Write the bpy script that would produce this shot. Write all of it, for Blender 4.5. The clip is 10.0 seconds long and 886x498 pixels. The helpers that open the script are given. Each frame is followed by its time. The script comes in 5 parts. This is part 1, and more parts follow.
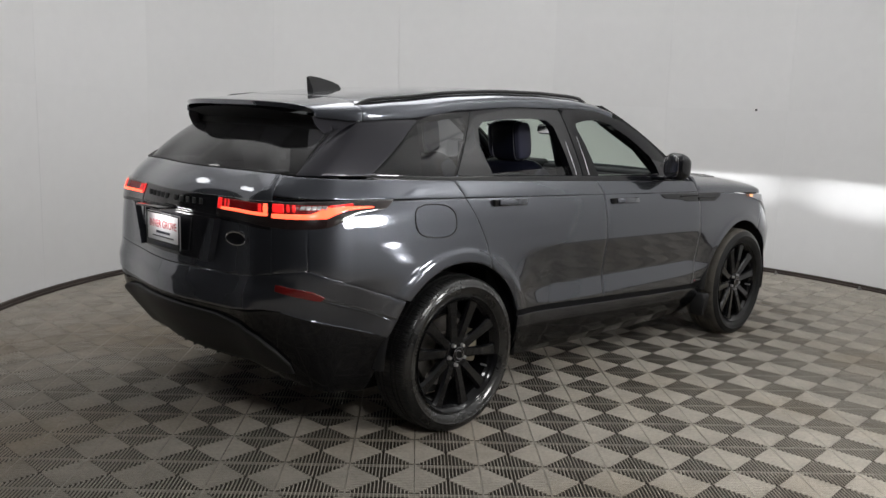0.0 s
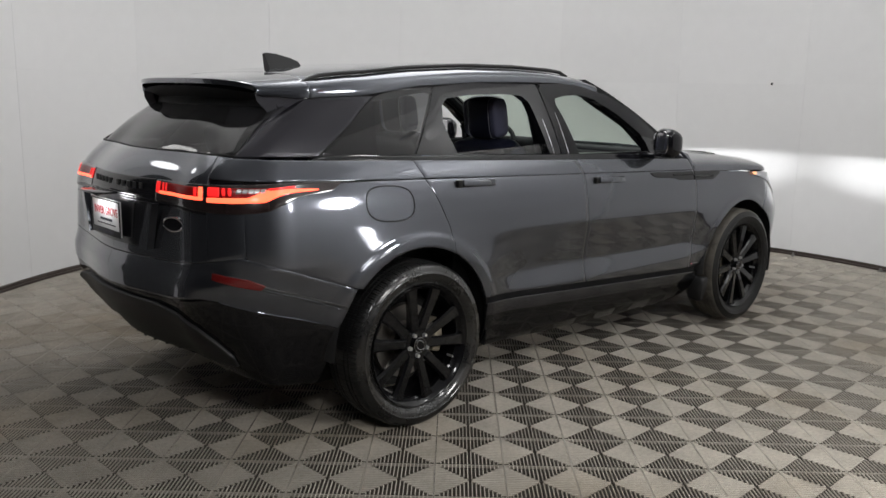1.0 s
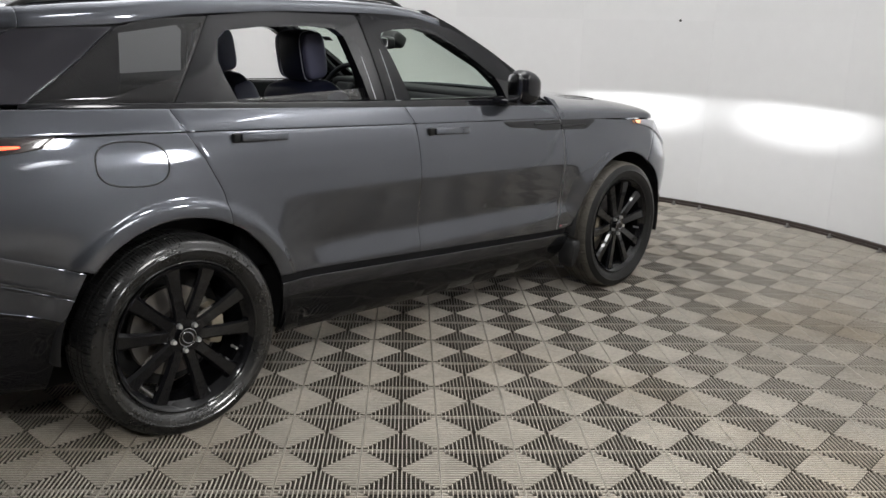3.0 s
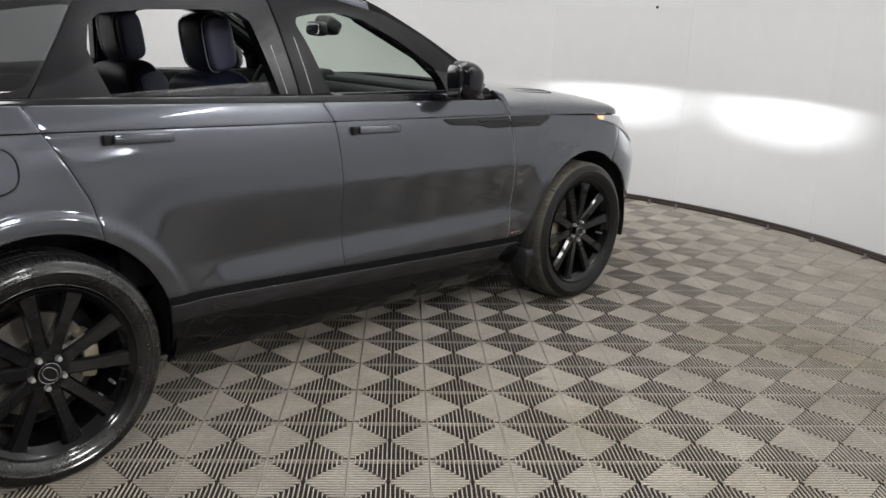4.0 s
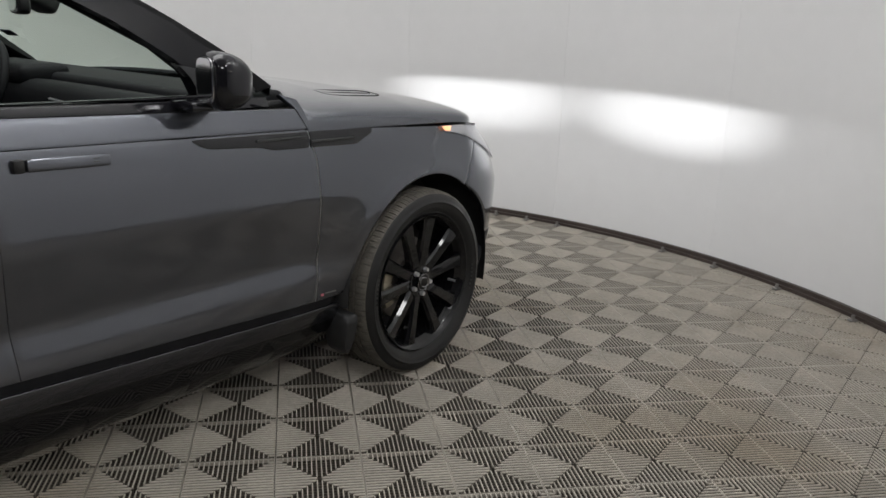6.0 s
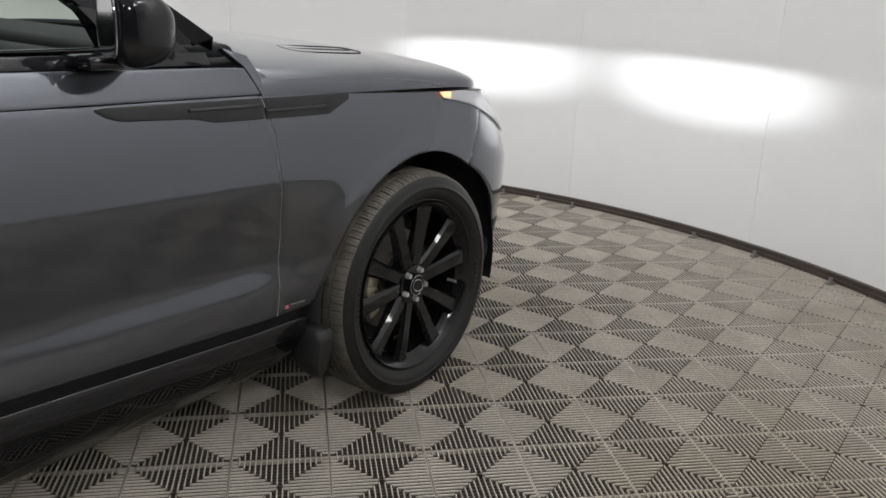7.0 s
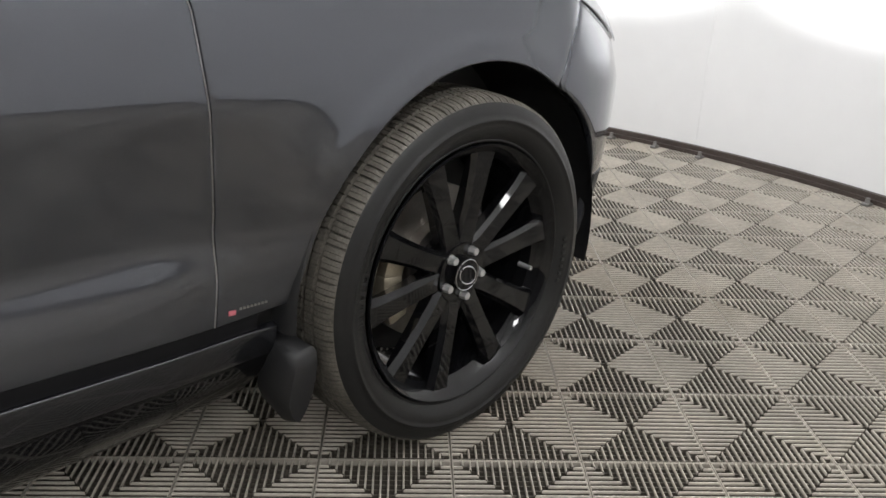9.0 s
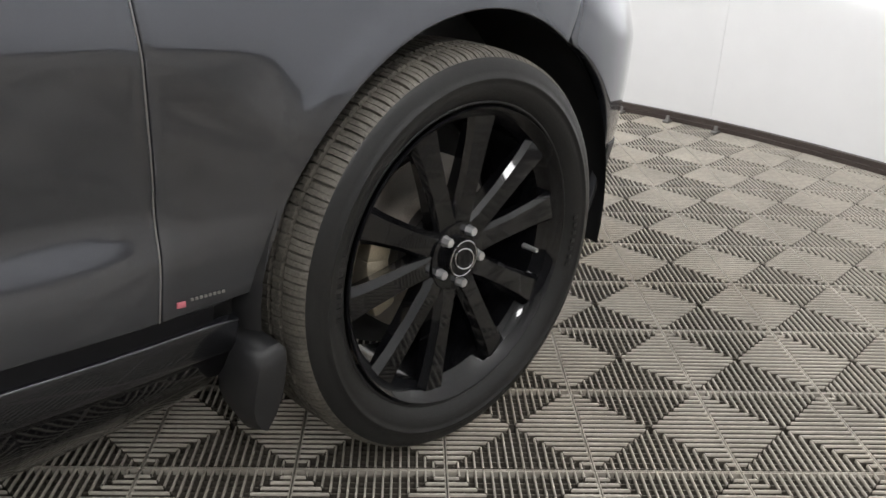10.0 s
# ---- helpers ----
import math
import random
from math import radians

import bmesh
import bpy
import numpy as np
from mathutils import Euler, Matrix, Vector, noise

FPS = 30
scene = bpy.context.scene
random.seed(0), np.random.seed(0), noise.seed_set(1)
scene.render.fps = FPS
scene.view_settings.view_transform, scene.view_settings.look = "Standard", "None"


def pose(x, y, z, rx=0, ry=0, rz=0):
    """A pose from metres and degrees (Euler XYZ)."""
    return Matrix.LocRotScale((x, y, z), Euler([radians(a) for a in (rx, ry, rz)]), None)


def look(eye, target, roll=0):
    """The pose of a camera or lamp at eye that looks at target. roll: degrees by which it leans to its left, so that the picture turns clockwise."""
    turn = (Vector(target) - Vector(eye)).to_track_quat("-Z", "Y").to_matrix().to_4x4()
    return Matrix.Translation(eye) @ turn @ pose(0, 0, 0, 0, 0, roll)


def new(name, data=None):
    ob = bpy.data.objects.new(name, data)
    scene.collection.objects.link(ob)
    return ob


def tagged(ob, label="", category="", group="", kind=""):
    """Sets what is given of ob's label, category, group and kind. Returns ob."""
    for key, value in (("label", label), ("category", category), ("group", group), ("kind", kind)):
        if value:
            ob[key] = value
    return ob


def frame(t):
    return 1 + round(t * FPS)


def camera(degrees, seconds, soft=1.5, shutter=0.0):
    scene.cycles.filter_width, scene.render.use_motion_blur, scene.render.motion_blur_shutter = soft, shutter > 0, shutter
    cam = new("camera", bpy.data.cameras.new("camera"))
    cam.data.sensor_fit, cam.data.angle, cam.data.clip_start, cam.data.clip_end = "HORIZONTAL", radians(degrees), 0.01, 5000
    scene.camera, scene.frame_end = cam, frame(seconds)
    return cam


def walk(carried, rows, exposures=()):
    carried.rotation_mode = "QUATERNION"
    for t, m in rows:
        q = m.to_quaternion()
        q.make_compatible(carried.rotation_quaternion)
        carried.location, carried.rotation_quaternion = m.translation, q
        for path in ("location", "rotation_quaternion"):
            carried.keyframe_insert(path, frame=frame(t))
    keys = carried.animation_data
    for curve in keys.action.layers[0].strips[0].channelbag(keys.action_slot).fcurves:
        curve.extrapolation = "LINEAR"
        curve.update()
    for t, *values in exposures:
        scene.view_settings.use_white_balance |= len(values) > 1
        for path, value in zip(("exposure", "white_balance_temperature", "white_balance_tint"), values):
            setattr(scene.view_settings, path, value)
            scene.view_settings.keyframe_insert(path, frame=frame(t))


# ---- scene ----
cam = camera(55.2, 10.0)
PATH = [
    (0, (-0.87, -3.488, 1.542), (-0.803, -1.516, 1.211), 1.9),
    (0.5, (-0.685, -3.362, 1.527), (-0.66, -1.392, 1.181), 1.7),
    (1, (-0.508, -3.259, 1.512), (-0.53, -1.294, 1.142), 0.9),
    (1.5, (-0.356, -3.101, 1.49), (-0.327, -1.147, 1.064), 0.9),
    (2, (-0.206, -2.922, 1.495), (-0.145, -0.978, 1.03), 1.2),
    (2.5, (-0.014, -2.741, 1.499), (0.065, -0.802, 1.015), 1.3),
    (4, (0.447, -2.093, 1.501), (0.549, -0.168, 0.968), 1.8),
    (4.5, (0.604, -1.834, 1.493), (0.73, 0.092, 0.968), 1.8),
    (5, (0.711, -1.558, 1.481), (0.864, 0.372, 0.977), 1.8),
    (5.5, (0.831, -1.234, 1.472), (1.084, 0.682, 0.959), 1.9),
    (6, (0.916, -0.87, 1.447), (1.26, 1.024, 0.904), 2.2),
    (7.5, (1.132, 0.065, 1.296), (1.438, 1.933, 0.651), 1.9),
    (8, (1.221, 0.345, 1.239), (1.394, 2.218, 0.558), 2.0),
    (8.5, (1.262, 0.557, 1.153), (1.379, 2.422, 0.44), 2.3),
    (9, (1.291, 0.742, 1.091), (1.389, 2.596, 0.346), 2.4),
    (9.5, (1.312, 0.867, 1.041), (1.404, 2.714, 0.279), 2.3),
    (10, (1.323, 0.955, 1.001), (1.412, 2.793, 0.217), 2.2),
]
walk(cam, [(t, look(eye, target, roll)) for t, eye, target, roll in PATH],
     [(0, 0.08), (1, 0.15), (2.0, 0.42), (2.5, 0.46), (4.0, 0.48), (5.0, 0.42), (5.5, 0.46), (6.0, 0.17), (7.5, 0.52), (8.0, 0.37), (8.5, 0.54), (9, 0.84), (9.5, 0.85), (10, 0.90)])

# world: light of the added lamps and the car's only, a faint grey beyond the walls
world = bpy.data.worlds.new("world")
scene.world = world
world.use_nodes = True
world.node_tree.nodes["Background"].inputs[0].default_value = (0.6, 0.6, 0.62, 1)
world.node_tree.nodes["Background"].inputs[1].default_value = 0.05

HEAD = 43.17                       # the car's heading in the room, degrees
CAR = pose(-1.265, 1.084, 0, 0, 0, HEAD)
RC, RR = (-0.02, 2.17), 3.86        # the round end of the room: centre and radius
ROOM_BACK, ROOM_TOP, LAMP_Z = -6.0, 5.0, 3.5
TILE = 0.2815


def lamp_area(name, eye, target, sx, sy, watts, colour=(1, 1, 1)):
    d = bpy.data.lights.new(name, "AREA")
    d.shape = "ELLIPSE" if max(sx, sy) < 0.5 or name == "stand_light" else "RECTANGLE"
    d.size, d.size_y, d.energy, d.color = sx, sy, watts, colour
    ob = new(name, d)
    ob.matrix_world = look(eye, target)
    return ob


# added hanging lamps out of view, each shining down, some tilted to a wall, and upwards: (x, y, size x, size y, watts
# down, watts up, aim x, aim y)
FILL_PANELS = [(-0.3, 2.2, 2.2, 1.8, 48, 116, 0.0, 0.0), (-2.2, 1.8, 0.8, 0.6, 12, 46, 0.3, -0.4), (0.9, 4.4, 1.4, 0.7, 6, 66, 0.0, 0.6),
          (2.2, -1.6, 0.50, 0.50, 16, 8, -0.3, 1.2), (-1.8, -2.6, 0.30, 0.30, 6, 14, 0.6, 2.4), (0.3, -4.6, 0.8, 0.5, 32, 28, 0.0, 5.5),
          (2.7, 1.0, 1.0, 0.4, 2, 66, -2.4, 0.0)]
for px, py, sx, sy, w, up, ax, ay in FILL_PANELS:
    lamp_area("fill_panel_light", (px, py, LAMP_Z - 0.01), (px + ax, py + ay + 0.001, 0), sx, sy, w)
    lamp_area("fill_panel_uplight", (px, py, LAMP_Z + 0.11), (px - 2 * ax, py - 2 * ay + 0.001, 10.5), sx, sy, up)
# stands out of view with a gridded lamp head at the side walls: place, aim, the head's height, width, length, watts and
# spread
# the third is an added floor light; the others follow highlights in the paint
STANDS = [((3.60, -1.42), (-1.3, 0.0, 1.05), 2.12, 0.85, 1.10, 1.3, 14), ((3.60, -0.98), (-1.2, 0.0, 0.90), 0.68, 0.32, 0.32, 0.045, 16),
          ((3.35, -2.75), (1.6, -1.15, 0.0), 2.10, 1.10, 1.10, 18, 58), ((-3.60, 1.25), (-1.8, 0.4, 1.1), 2.65, 0.30, 0.26, 0.4, 120)]
for at, aim, z, hw, hl, w, grid in STANDS:
    lamp_area("stand_light", (*at, z), aim, hw, hl, w, (1.0, 0.99, 0.97)).data.spread = radians(grid)
# a made-up lamp, out of view, that brightens the right-hand wall
WALL_FILL = (2.35, 0.5, 3.3)
lamp_area("wall_fill_light", WALL_FILL, (3.9, 0.9, 1.1), 0.22, 1.3, 20)


# ---- materials ----
def material(name, colour, rough=0.5, metal=0.0, coat=0.0, coat_rough=0.03, vary=0.06, scale=6.0, bump=0.0, bump_scale=200.0,
             coat_ior=1.65, spec=0.5, rough_vary=0.0, random_vary=0.0):
    m = bpy.data.materials.new(name)
    m.use_nodes = True
    nt = m.node_tree
    b = nt.nodes["Principled BSDF"]
    b.inputs["Base Color"].default_value = (*colour, 1)
    b.inputs["Roughness"].default_value = rough
    b.inputs["Metallic"].default_value = metal
    b.inputs["Coat Weight"].default_value = coat
    b.inputs["Coat Roughness"].default_value = coat_rough
    b.inputs["Coat IOR"].default_value = coat_ior
    b.inputs["Specular IOR Level"].default_value = spec
    tc = nt.nodes.new("ShaderNodeTexCoord")
    if vary or random_vary:
        n1 = nt.nodes.new("ShaderNodeTexNoise")
        n1.inputs["Scale"].default_value = scale
        n1.inputs["Detail"].default_value = 6
        nt.links.new(tc.outputs["Object"], n1.inputs["Vector"])
        n2 = nt.nodes.new("ShaderNodeTexNoise")
        n2.inputs["Scale"].default_value = scale * 14
        n2.inputs["Detail"].default_value = 3
        nt.links.new(tc.outputs["Object"], n2.inputs["Vector"])
        add = nt.nodes.new("ShaderNodeMath")
        add.operation = "ADD"
        nt.links.new(n1.outputs["Fac"], add.inputs[0])
        nt.links.new(n2.outputs["Fac"], add.inputs[1])
        mr = nt.nodes.new("ShaderNodeMapRange")
        mr.inputs["From Min"].default_value, mr.inputs["From Max"].default_value = 0.6, 1.4
        mr.inputs["To Min"].default_value, mr.inputs["To Max"].default_value = 1 - vary, 1 + vary
        nt.links.new(add.outputs[0], mr.inputs["Value"])
        val = mr.outputs[0]
        if random_vary:
            oi = nt.nodes.new("ShaderNodeObjectInfo")
            r2 = nt.nodes.new("ShaderNodeMapRange")
            r2.inputs["To Min"].default_value, r2.inputs["To Max"].default_value = 1 - random_vary, 1 + random_vary
            nt.links.new(oi.outputs["Random"], r2.inputs["Value"])
            mu = nt.nodes.new("ShaderNodeMath")
            mu.operation = "MULTIPLY"
            nt.links.new(val, mu.inputs[0])
            nt.links.new(r2.outputs[0], mu.inputs[1])
            val = mu.outputs[0]
        mix = nt.nodes.new("ShaderNodeVectorMath")
        mix.operation = "SCALE"
        mix.inputs[0].default_value = colour
        nt.links.new(val, mix.inputs["Scale"])
        nt.links.new(mix.outputs[0], b.inputs["Base Color"])
        if rough_vary:
            rr = nt.nodes.new("ShaderNodeMapRange")
            rr.inputs["From Min"].default_value, rr.inputs["From Max"].default_value = 0.6, 1.4
            rr.inputs["To Min"].default_value, rr.inputs["To Max"].default_value = rough - rough_vary, rough + rough_vary
            nt.links.new(add.outputs[0], rr.inputs["Value"])
            nt.links.new(rr.outputs[0], b.inputs["Roughness"])
    if bump:
        nb = nt.nodes.new("ShaderNodeTexNoise")
        nb.inputs["Scale"].default_value = bump_scale
        nb.inputs["Detail"].default_value = 4
        nt.links.new(tc.outputs["Object"], nb.inputs["Vector"])
        bp = nt.nodes.new("ShaderNodeBump")
        bp.inputs["Strength"].default_value = bump
        bp.inputs["Distance"].default_value = 0.002
        nt.links.new(nb.outputs["Fac"], bp.inputs["Height"])
        nt.links.new(bp.outputs[0], b.inputs["Normal"])
    return m


def glass(name, colour, rough=0.0, haze=0.0):
    m = bpy.data.materials.new(name)
    m.use_nodes = True
    nt = m.node_tree
    nt.nodes.remove(nt.nodes["Principled BSDF"])
    tr = nt.nodes.new("ShaderNodeBsdfTransparent")
    tr.inputs[0].default_value = (*colour, 1)
    gl = nt.nodes.new("ShaderNodeBsdfGlossy")
    gl.inputs["Roughness"].default_value = rough
    lw = nt.nodes.new("ShaderNodeLayerWeight")
    pw = nt.nodes.new("ShaderNodeMath")
    pw.operation = "POWER"
    pw.inputs[1].default_value = 4.5
    nt.links.new(lw.outputs["Facing"], pw.inputs[0])
    fr = nt.nodes.new("ShaderNodeMath")
    fr.operation = "MULTIPLY_ADD"
    fr.inputs[1].default_value, fr.inputs[2].default_value = 0.9, 0.05
    nt.links.new(pw.outputs[0], fr.inputs[0])
    mx = nt.nodes.new("ShaderNodeMixShader")
    nt.links.new(fr.outputs[0], mx.inputs[0])
    nt.links.new(tr.outputs[0], mx.inputs[1])
    nt.links.new(gl.outputs[0], mx.inputs[2])
    last = mx
    # even pale film that stands in for light reflected by the pane
    if haze:
        df = nt.nodes.new("ShaderNodeBsdfDiffuse")
        df.inputs[0].default_value = (0.48, 0.47, 0.49, 1)
        last = nt.nodes.new("ShaderNodeMixShader")
        last.inputs[0].default_value = haze
        nt.links.new(mx.outputs[0], last.inputs[1])
        nt.links.new(df.outputs[0], last.inputs[2])
    nt.links.new(last.outputs[0], nt.nodes["Material Output"].inputs[0])
    return m


def glow(name, colour, strength):
    m = bpy.data.materials.new(name)
    m.use_nodes = True
    b = m.node_tree.nodes["Principled BSDF"]
    b.inputs["Base Color"].default_value = (*colour, 1)
    b.inputs["Emission Color"].default_value = (*colour, 1)
    b.inputs["Emission Strength"].default_value = strength
    b.inputs["Roughness"].default_value = 0.2
    return m


PAINT = material("grey_metallic_paint", (0.116, 0.124, 0.145), 0.085, 0.90, coat=1.0, coat_rough=0.03, coat_ior=1.5, vary=0.03, scale=300, spec=0.5)
PILLAR_BLACK = material("black_pillar_trim", (0.010, 0.010, 0.012), 0.09, spec=0.22, vary=0.05, scale=20)
PILLAR_MATT = material("matt_black_pillar", (0.008, 0.008, 0.009), 0.55, spec=0.12, vary=0.1, scale=25)
PILLAR_DARK = material("black_violet_pillar_paint", (0.024, 0.023, 0.030), 0.34, 0.4, coat=0.2, coat_rough=0.10, vary=0.04, scale=200)
# metal flakes in the paint: a second, broader lobe under the same clear coat
_nt = PAINT.node_tree
_fine = _nt.nodes["Principled BSDF"]
_flake = _nt.nodes.new("ShaderNodeBsdfPrincipled")
for _n in ("Metallic", "Coat Weight", "Coat Roughness", "Coat IOR", "Specular IOR Level"):
    _flake.inputs[_n].default_value = _fine.inputs[_n].default_value
_flake.inputs["Roughness"].default_value = 0.38
_nt.links.new(_fine.inputs["Base Color"].links[0].from_socket, _flake.inputs["Base Color"])
_both = _nt.nodes.new("ShaderNodeMixShader")
_both.inputs[0].default_value = 0.32
_nt.links.new(_fine.outputs[0], _both.inputs[1])
_nt.links.new(_flake.outputs[0], _both.inputs[2])
_nt.links.new(_both.outputs[0], _nt.nodes["Material Output"].inputs["Surface"])
# body paint darkened for the sill cladding, with the floor's shade in its colour
CLADDING_PAINT = material("darkened_cladding_paint", (0.050, 0.051, 0.060), 0.22, 0.8, coat=0.6, vary=0.03, scale=300)
GLOSS_BLACK = material("gloss_black_trim", (0.011, 0.011, 0.014), 0.11, vary=0.05, scale=20)
SILL_BLACK = material("black_lower_trim", (0.006, 0.006, 0.007), 0.05, vary=0.1, scale=25)
SATIN_BLACK = material("satin_black_plastic", (0.018, 0.018, 0.019), 0.5, vary=0.12, scale=30, bump=0.15, bump_scale=900)
UNDER = material("underbody_black", (0.01, 0.01, 0.01), 0.8, vary=0.1)
# black for bars that draw the shade of gaps and grooves, and small marks
GAP_BLACK = material("black_gap_and_mark", (0.008, 0.008, 0.008), 0.6, vary=0.05)
TYRE = material("tyre_rubber", (0.0125, 0.0125, 0.0125), 0.46, spec=0.30, coat=0.12, coat_rough=0.25, vary=0.22, scale=9, bump=0.25, bump_scale=350, rough_vary=0.1)
TYRE_SHINE = material("dressed_tyre_rubber", (0.010, 0.010, 0.010), 0.30, spec=0.35, coat=0.7, coat_rough=0.09, vary=0.22, scale=9, bump=0.25, bump_scale=350, rough_vary=0.1)
TREAD = material("dusty_tread_rubber", (0.125, 0.114, 0.096), 0.65, vary=0.5, scale=14, bump=0.4, bump_scale=300)
TREAD_CLEAN = material("clean_tread_rubber", (0.022, 0.022, 0.022), 0.35, vary=0.4, scale=14, bump=0.3, bump_scale=300)
RIM = material("gloss_black_wheel", (0.006, 0.006, 0.007), 0.24, spec=0.12, coat=0.75, coat_rough=0.04, coat_ior=1.45, vary=0.1, scale=25)
NUT = material("dull_steel_nut", (0.62, 0.62, 0.62), 0.38, 0.7, vary=0.1, scale=60)
CHROME = material("chrome", (0.72, 0.72, 0.74), 0.1, 1.0, vary=0.03)
DISC = material("brake_disc_steel", (0.30, 0.28, 0.26), 0.4, 0.9, vary=0.25, scale=30, rough_vary=0.1)
CALIPER = material("caliper_cast_metal", (0.42, 0.37, 0.28), 0.45, 0.6, vary=0.25, scale=30)
LEATHER = material("navy_leather", (0.016, 0.019, 0.040), 0.45, vary=0.15, scale=20, bump=0.2, bump_scale=500)
LEATHER_LIGHT = material("blue_grey_leather", (0.17, 0.175, 0.27), 0.45, vary=0.1, scale=20, bump=0.2, bump_scale=500)
PIPING = material("pale_blue_piping", (0.42, 0.43, 0.50), 0.5, vary=0.05)
INTERIOR = material("dark_soft_trim", (0.006, 0.0065, 0.008), 0.6, spec=0.2, vary=0.12, scale=20, bump=0.2, bump_scale=600)
HEADLINER = material("dark_headlining", (0.035, 0.035, 0.038), 0.9, vary=0.08, scale=60)
SILVER = material("satin_silver_trim", (0.55, 0.55, 0.56), 0.3, 1.0, vary=0.03)
PRIVACY = glass("privacy_glass", (0.16, 0.165, 0.17), haze=0.035)
REAR_GLASS = glass("rear_privacy_glass", (0.05, 0.05, 0.055), haze=0.05)
SCREEN = glass("green_tinted_glass", (0.74, 0.84, 0.76))
CLEAR = glass("clear_lens", (0.85, 0.85, 0.87))
WHITE_PLATE = material("white_plate_sheet", (0.78, 0.78, 0.78), 0.4, vary=0.03)
RED_INK = material("red_print", (0.45, 0.02, 0.03), 0.5, vary=0.05)
DARK_INK = material("dark_print", (0.02, 0.02, 0.035), 0.5, vary=0.05)
RED_LENS = material("dark_red_reflector", (0.13, 0.006, 0.006), 0.15, coat=1.0, vary=0.05)
LED_RED = glow("red_tail_light", (1.0, 0.022, 0.022), 0.75)
LED_HOT = glow("orange_red_tail_light", (1.0, 0.095, 0.042), 2.8)
LED_DIM = glow("dim_red_lens", (0.22, 0.003, 0.004), 0.14)
LAMP_WHITE = material("white_lamp_reflector", (0.82, 0.83, 0.85), 0.28, 0.3, coat=0.6, vary=0.04, scale=30)
LED_AMBER = glow("amber_lamp", (1.0, 0.48, 0.24), 1.1)
LAMP_BLACK = material("dark_lamp_housing", (0.02, 0.012, 0.012), 0.15, coat=0.8, vary=0.05)
WALL = material("white_wall_panel", (0.815, 0.812, 0.810), 0.62, vary=0.018, scale=0.7, bump=0.05, bump_scale=40, random_vary=0.015)
CEIL = material("pale_grey_ceiling", (0.42, 0.42, 0.42), 0.85, vary=0.03, scale=1.0)
DARK_WALL = material("dark_grey_wall", (0.035, 0.035, 0.037), 0.8, vary=0.1, scale=1.5)
RAIL = material("dark_brown_rail", (0.060, 0.046, 0.040), 0.45, vary=0.3, scale=10)
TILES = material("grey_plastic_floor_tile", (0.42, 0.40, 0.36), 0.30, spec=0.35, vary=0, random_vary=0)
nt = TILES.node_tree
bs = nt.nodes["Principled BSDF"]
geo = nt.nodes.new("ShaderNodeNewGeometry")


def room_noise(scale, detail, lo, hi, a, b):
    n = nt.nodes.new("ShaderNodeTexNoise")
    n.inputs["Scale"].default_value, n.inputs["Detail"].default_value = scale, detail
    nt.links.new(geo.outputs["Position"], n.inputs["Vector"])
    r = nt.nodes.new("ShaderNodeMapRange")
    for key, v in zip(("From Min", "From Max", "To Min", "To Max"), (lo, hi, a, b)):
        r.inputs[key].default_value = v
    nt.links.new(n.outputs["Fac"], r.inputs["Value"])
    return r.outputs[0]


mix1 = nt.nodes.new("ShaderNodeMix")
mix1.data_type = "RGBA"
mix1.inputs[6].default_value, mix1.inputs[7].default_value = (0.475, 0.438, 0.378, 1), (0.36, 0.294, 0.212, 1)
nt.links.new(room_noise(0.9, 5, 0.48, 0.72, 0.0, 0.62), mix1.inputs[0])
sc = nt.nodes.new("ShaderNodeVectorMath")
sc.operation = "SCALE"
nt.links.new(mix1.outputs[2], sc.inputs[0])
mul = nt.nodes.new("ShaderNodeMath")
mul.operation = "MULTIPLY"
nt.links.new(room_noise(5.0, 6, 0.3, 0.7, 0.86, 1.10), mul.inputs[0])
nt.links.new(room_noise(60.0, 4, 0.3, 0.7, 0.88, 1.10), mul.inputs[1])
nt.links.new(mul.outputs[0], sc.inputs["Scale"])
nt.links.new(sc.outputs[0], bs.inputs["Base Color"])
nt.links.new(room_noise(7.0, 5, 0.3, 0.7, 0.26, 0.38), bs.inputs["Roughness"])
# rib flanks and webs: the shade between ribs is put into this colour
TILE_SHADE = material("tile_plastic_painted_shade", (0.105, 0.093, 0.077), 0.5, spec=0.3, vary=0.25, scale=12)
# near-black base: the darkness seen down the tile gaps is put into its colour
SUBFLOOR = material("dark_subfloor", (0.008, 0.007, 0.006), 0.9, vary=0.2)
STEEL = material("dull_steel_clamp", (0.30, 0.29, 0.28), 0.45, 0.8, vary=0.2, scale=40)


# ---- building helpers ----
def finish(ob, mat, angle=32):
    me = ob.data
    me.materials.append(mat)
    me.polygons.foreach_set("use_smooth", [True] * len(me.polygons))
    me.set_sharp_from_angle(angle=radians(angle))
    return ob


def part(name, bm, mat, parent=None, label="", angle=32):
    """Links a bmesh as one mesh object under a thing or a part."""
    bmesh.ops.recalc_face_normals(bm, faces=bm.faces) if not bm.faces.layers.int.get("keep") else None
    me = bpy.data.meshes.new(name)
    bm.to_mesh(me)
    bm.free()
    ob = new(name, me)
    if parent is not None:
        ob.parent = parent
    if label:
        tagged(ob, label)
    return finish(ob, mat, angle)


